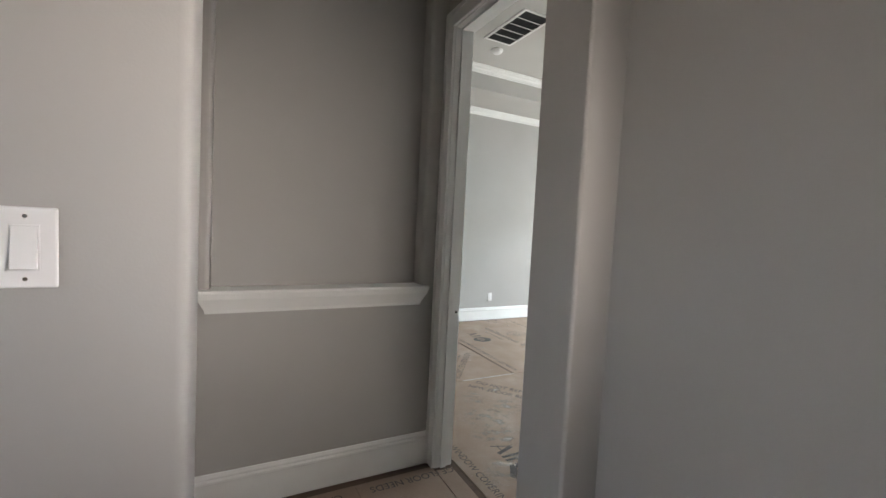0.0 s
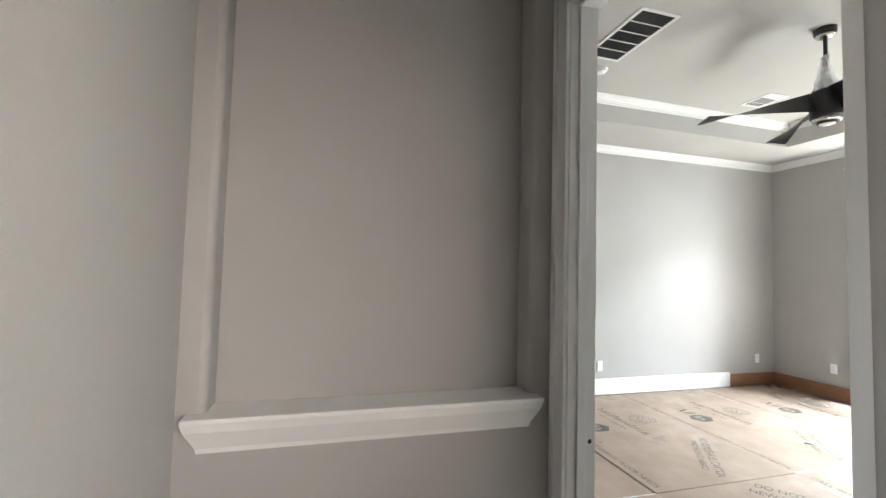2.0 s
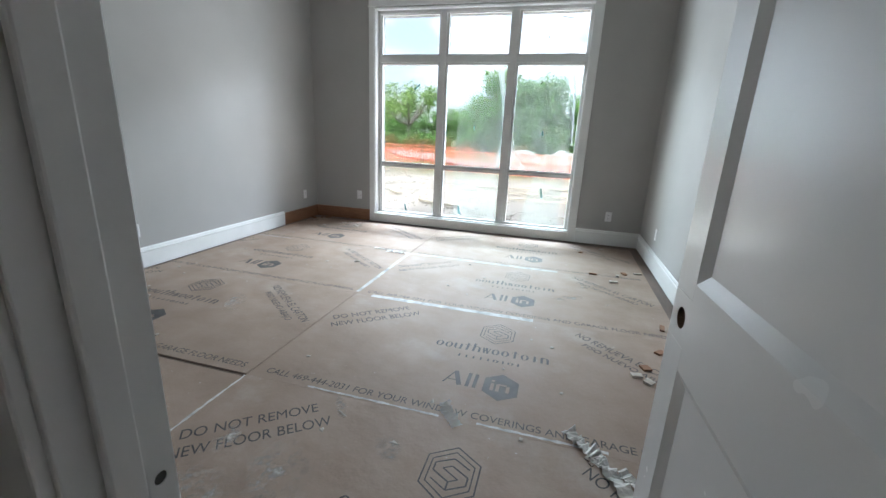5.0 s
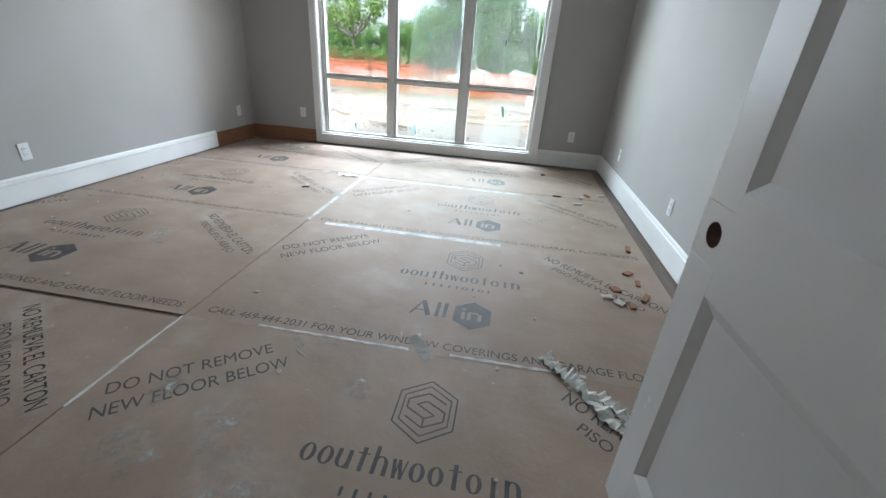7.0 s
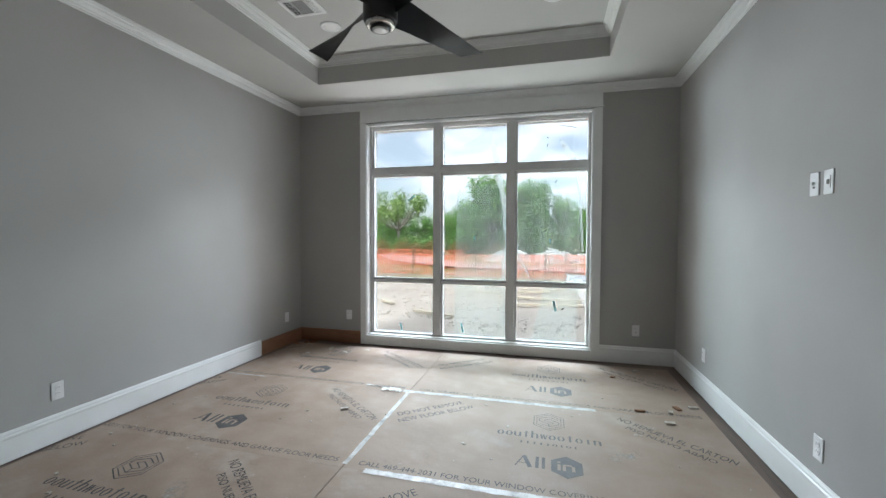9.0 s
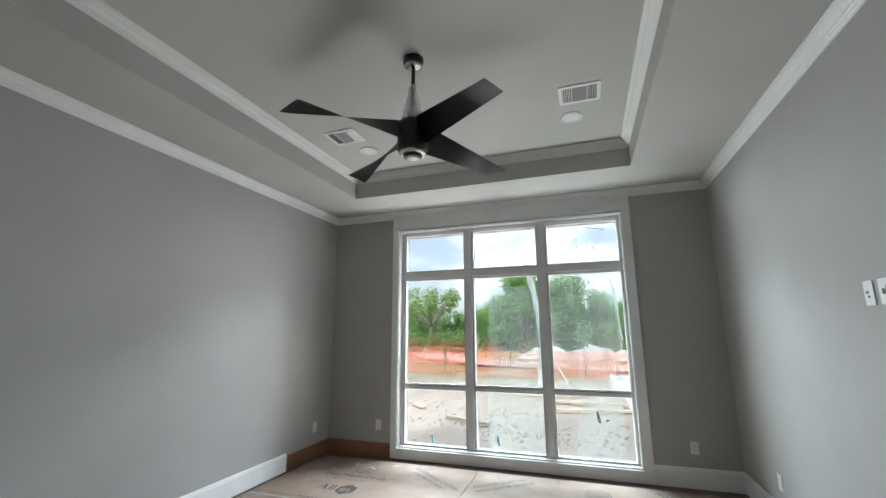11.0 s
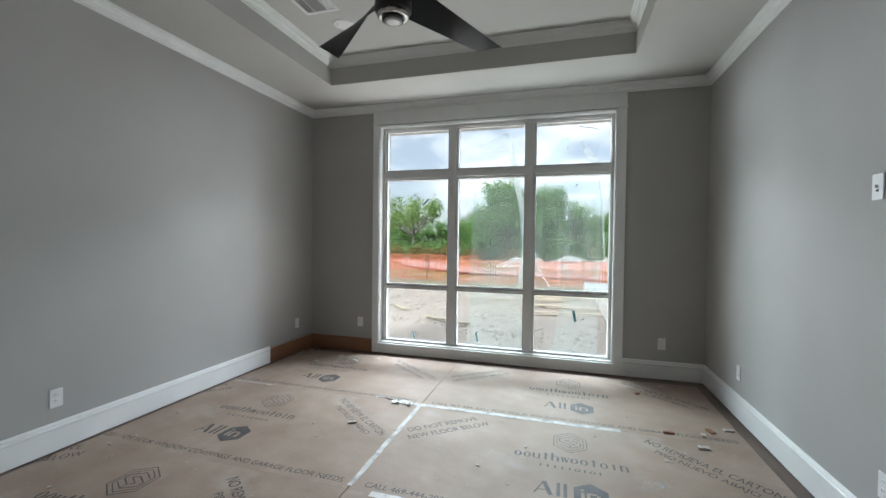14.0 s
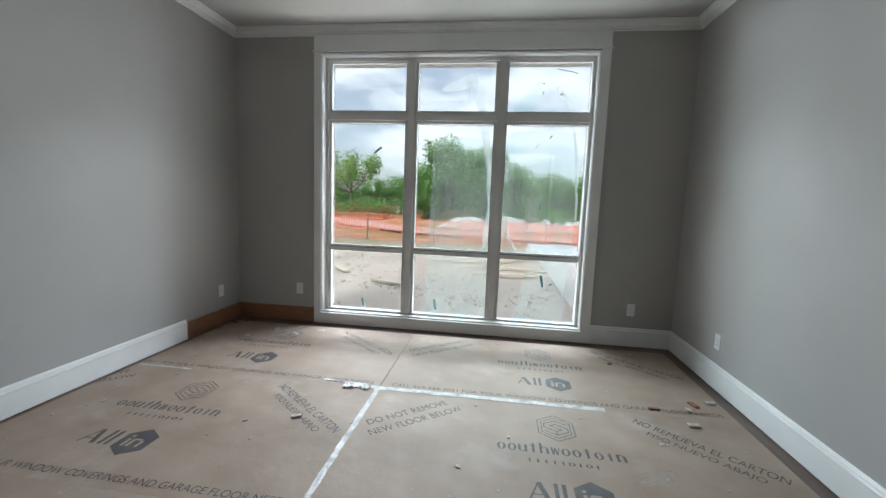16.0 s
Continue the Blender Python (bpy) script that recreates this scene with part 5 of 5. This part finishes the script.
def brush(x, y, w, d, h, n, seed, mat, label):
    rnd = random.Random(seed)
    me = leaves([((rnd.uniform(-d, d) / 2, rnd.uniform(-w, w) / 2, h * rnd.uniform(0.2, 0.6)), h * 0.5) for _ in range(14)], n, 0.11, seed)
    me.materials.append(mat)
    ob = tagged(new("brush", me), label, "brush", "", "stuff")
    ob.matrix_basis = pose(x, y, GZ)


brush(33, 16.5, 12, 3, 1.5, 3500, 31, DRY, "dry yellow-brown brush beyond the drive")
brush(36, 9.0, 9, 3, 1.2, 2500, 32, DRY, "dry yellow-brown brush beyond the drive")
brush(39, 19, 14, 3, 2.0, 3000, 33, LEAFB, "low green scrub below the trees")
brush(40, 2, 18, 3, 2.0, 4500, 34, LEAFB, "low green scrub below the trees")
brush(38, -12, 20, 3, 2.2, 4500, 35, LEAFB, "low green scrub below the trees")


def heap(x, y, w, h, seed):
    """A low uneven mound of broken pale concrete."""
    rnd = random.Random(seed)
    bm = bmesh.new()
    n = 9
    g = [[bm.verts.new((x + w * 0.5 * (i / n - 0.5), y + w * (j / n - 0.5), GZ - 0.05 + h * max(0.0, 1 - ((2 * i / n - 1) ** 2 + (2 * j / n - 1) ** 2) ** 1.5) * (0.45 + 0.45 * rnd.random()))) for j in range(n + 1)] for i in range(n + 1)]
    for i in range(n):
        for j in range(n):
            bm.faces.new((g[i][j], g[i + 1][j], g[i + 1][j + 1], g[i][j + 1]))
    tagged(part("rubble_heap", bm, HEAP), "low heap of pale broken concrete beyond the fence", "heap", "far heaps")


HEAP = simple("broken_pale_concrete", (0.34, 0.33, 0.32), (0.66, 0.64, 0.63), 0.9, 2.2, 0.6, 12)
for k, (x, y, w, h) in enumerate(((29, 4.2, 3.8, 0.95), (28.5, 1.4, 3.4, 1.1), (28, -0.9, 2.6, 1.0), (28.5, -3.2, 3.6, 1.15), (29, -6.4, 3.6, 1.1))):
    heap(x, y, w, h, 70 + k)


def plank(x, y, l, w, t, turn, z=0.0, mat=LUMBER, name="lumber_plank", label="sawn lumber plank lying on the dirt", rx=0):
    ob = tagged(part(name, slab(-l / 2, -w / 2, 0, l / 2, w / 2, t, 0.004), mat), label, "lumber", "yard lumber")
    ob.matrix_basis = pose(x, y, GZ + z, rx, 0, turn)


for x, y, l, turn, z in ((12.4, 1.75, 2.4, 84, 0.04), (11.5, 1.65, 1.9, 98, 0.03), (9.8, 4.05, 1.1, 66, 0.03), (13.4, 2.7, 2.2, 105, 0.05), (14.0, 1.2, 2.6, 88, 0.06), (11.0, 5.6, 0.7, 40, 0.03)):
    plank(x, y, l, 0.14, 0.04, turn, z)
structure("pavement_slab", slab(8.6, -0.7, GZ - 0.05, 14.2, 0.85, GZ + 0.075, 0.01), CONCRETE, "pale concrete walkway slab beside the house")
spa = thing("pool_shell", "low white rectangular tub with a pale cover on the plot", "tub", pose(15.4, 0.15, GZ + 0.02))
part("rim", wall_with_opening("x", -1.0, 1.0, -0.9, 0.9, 0.34, -0.75, 0.75, 0.28, 0.34), WHITE, spa)
part("cover", slab(-0.85, -0.74, 0.281, 0.85, 0.74, 0.33, 0.01), TUBCOVER, spa, "pale grey cover")


def stone_mesh(seed):
    bm = bmesh.new()
    bmesh.ops.create_icosphere(bm, subdivisions=2, radius=1.0)
    for v in bm.verts:
        v.co *= 1 + 0.35 * noise.noise(v.co * 1.7 + Vector((seed, 0, 0)))
        v.co.z *= 0.42
    return mesh_of("stone", bm, STONE)


STONES = [stone_mesh(k * 3.7) for k in range(4)]
rnd = random.Random(8)
for k in range(110):
    s = rnd.uniform(0.018, 0.07) * (1.7 if k < 14 else 1)
    ob = tagged(new("stone", STONES[k % 4]), "pale limestone rubble lying on the dirt", "stone", "plot rubble")
    ob.matrix_basis = pose(rnd.uniform(8, 17), rnd.uniform(-1.5, 10), GZ + 0.02 + s * 0.2, 0, 0, rnd.uniform(0, 360)) @ Matrix.Diagonal((s, s * rnd.uniform(0.6, 1.2), s, 1))


def fine_rubble():
    """Thousands of crumbs of broken rock and clods, too small to count."""
    rnd = random.Random(41)
    vs, fs = [], []
    for k in range(5200):
        x = 7.0 + 11 * rnd.random() ** 1.3
        y = rnd.uniform(-1.5, 9.5)
        if noise.noise((x * 0.8, y * 0.8, 7)) < rnd.uniform(-0.35, 0.25):
            continue
        r, i, a = rnd.uniform(0.010, 0.040), len(vs), rnd.uniform(0, 6.28)
        ring = [(x + r * rnd.uniform(0.7, 1.3) * math.cos(a + q * 1.257), y + r * rnd.uniform(0.7, 1.3) * math.sin(a + q * 1.257)) for q in range(5)]
        zg = GZ + 0.06 * noise.noise((x * 0.35, y * 0.35, 0)) + 0.05 * noise.noise((x * 1.1, y * 1.1, 3))
        vs += [(*q, zg - 0.02) for q in ring] + [(0.7 * u + 0.3 * x, 0.7 * v + 0.3 * y, zg + r * rnd.uniform(0.5, 0.9)) for u, v in ring]
        fs += [(i + q, i + (q + 1) % 5, i + 5 + (q + 1) % 5, i + 5 + q) for q in range(5)] + [tuple(range(i + 5, i + 10))]
    me = bpy.data.meshes.new("rubble")
    me.from_pydata(vs, [], fs)
    me.materials.append(STONE)
    return me


tagged(new("rubble", fine_rubble()), "scattered pale crumbs of rock and clods on dirt", "rubble", "", "stuff")
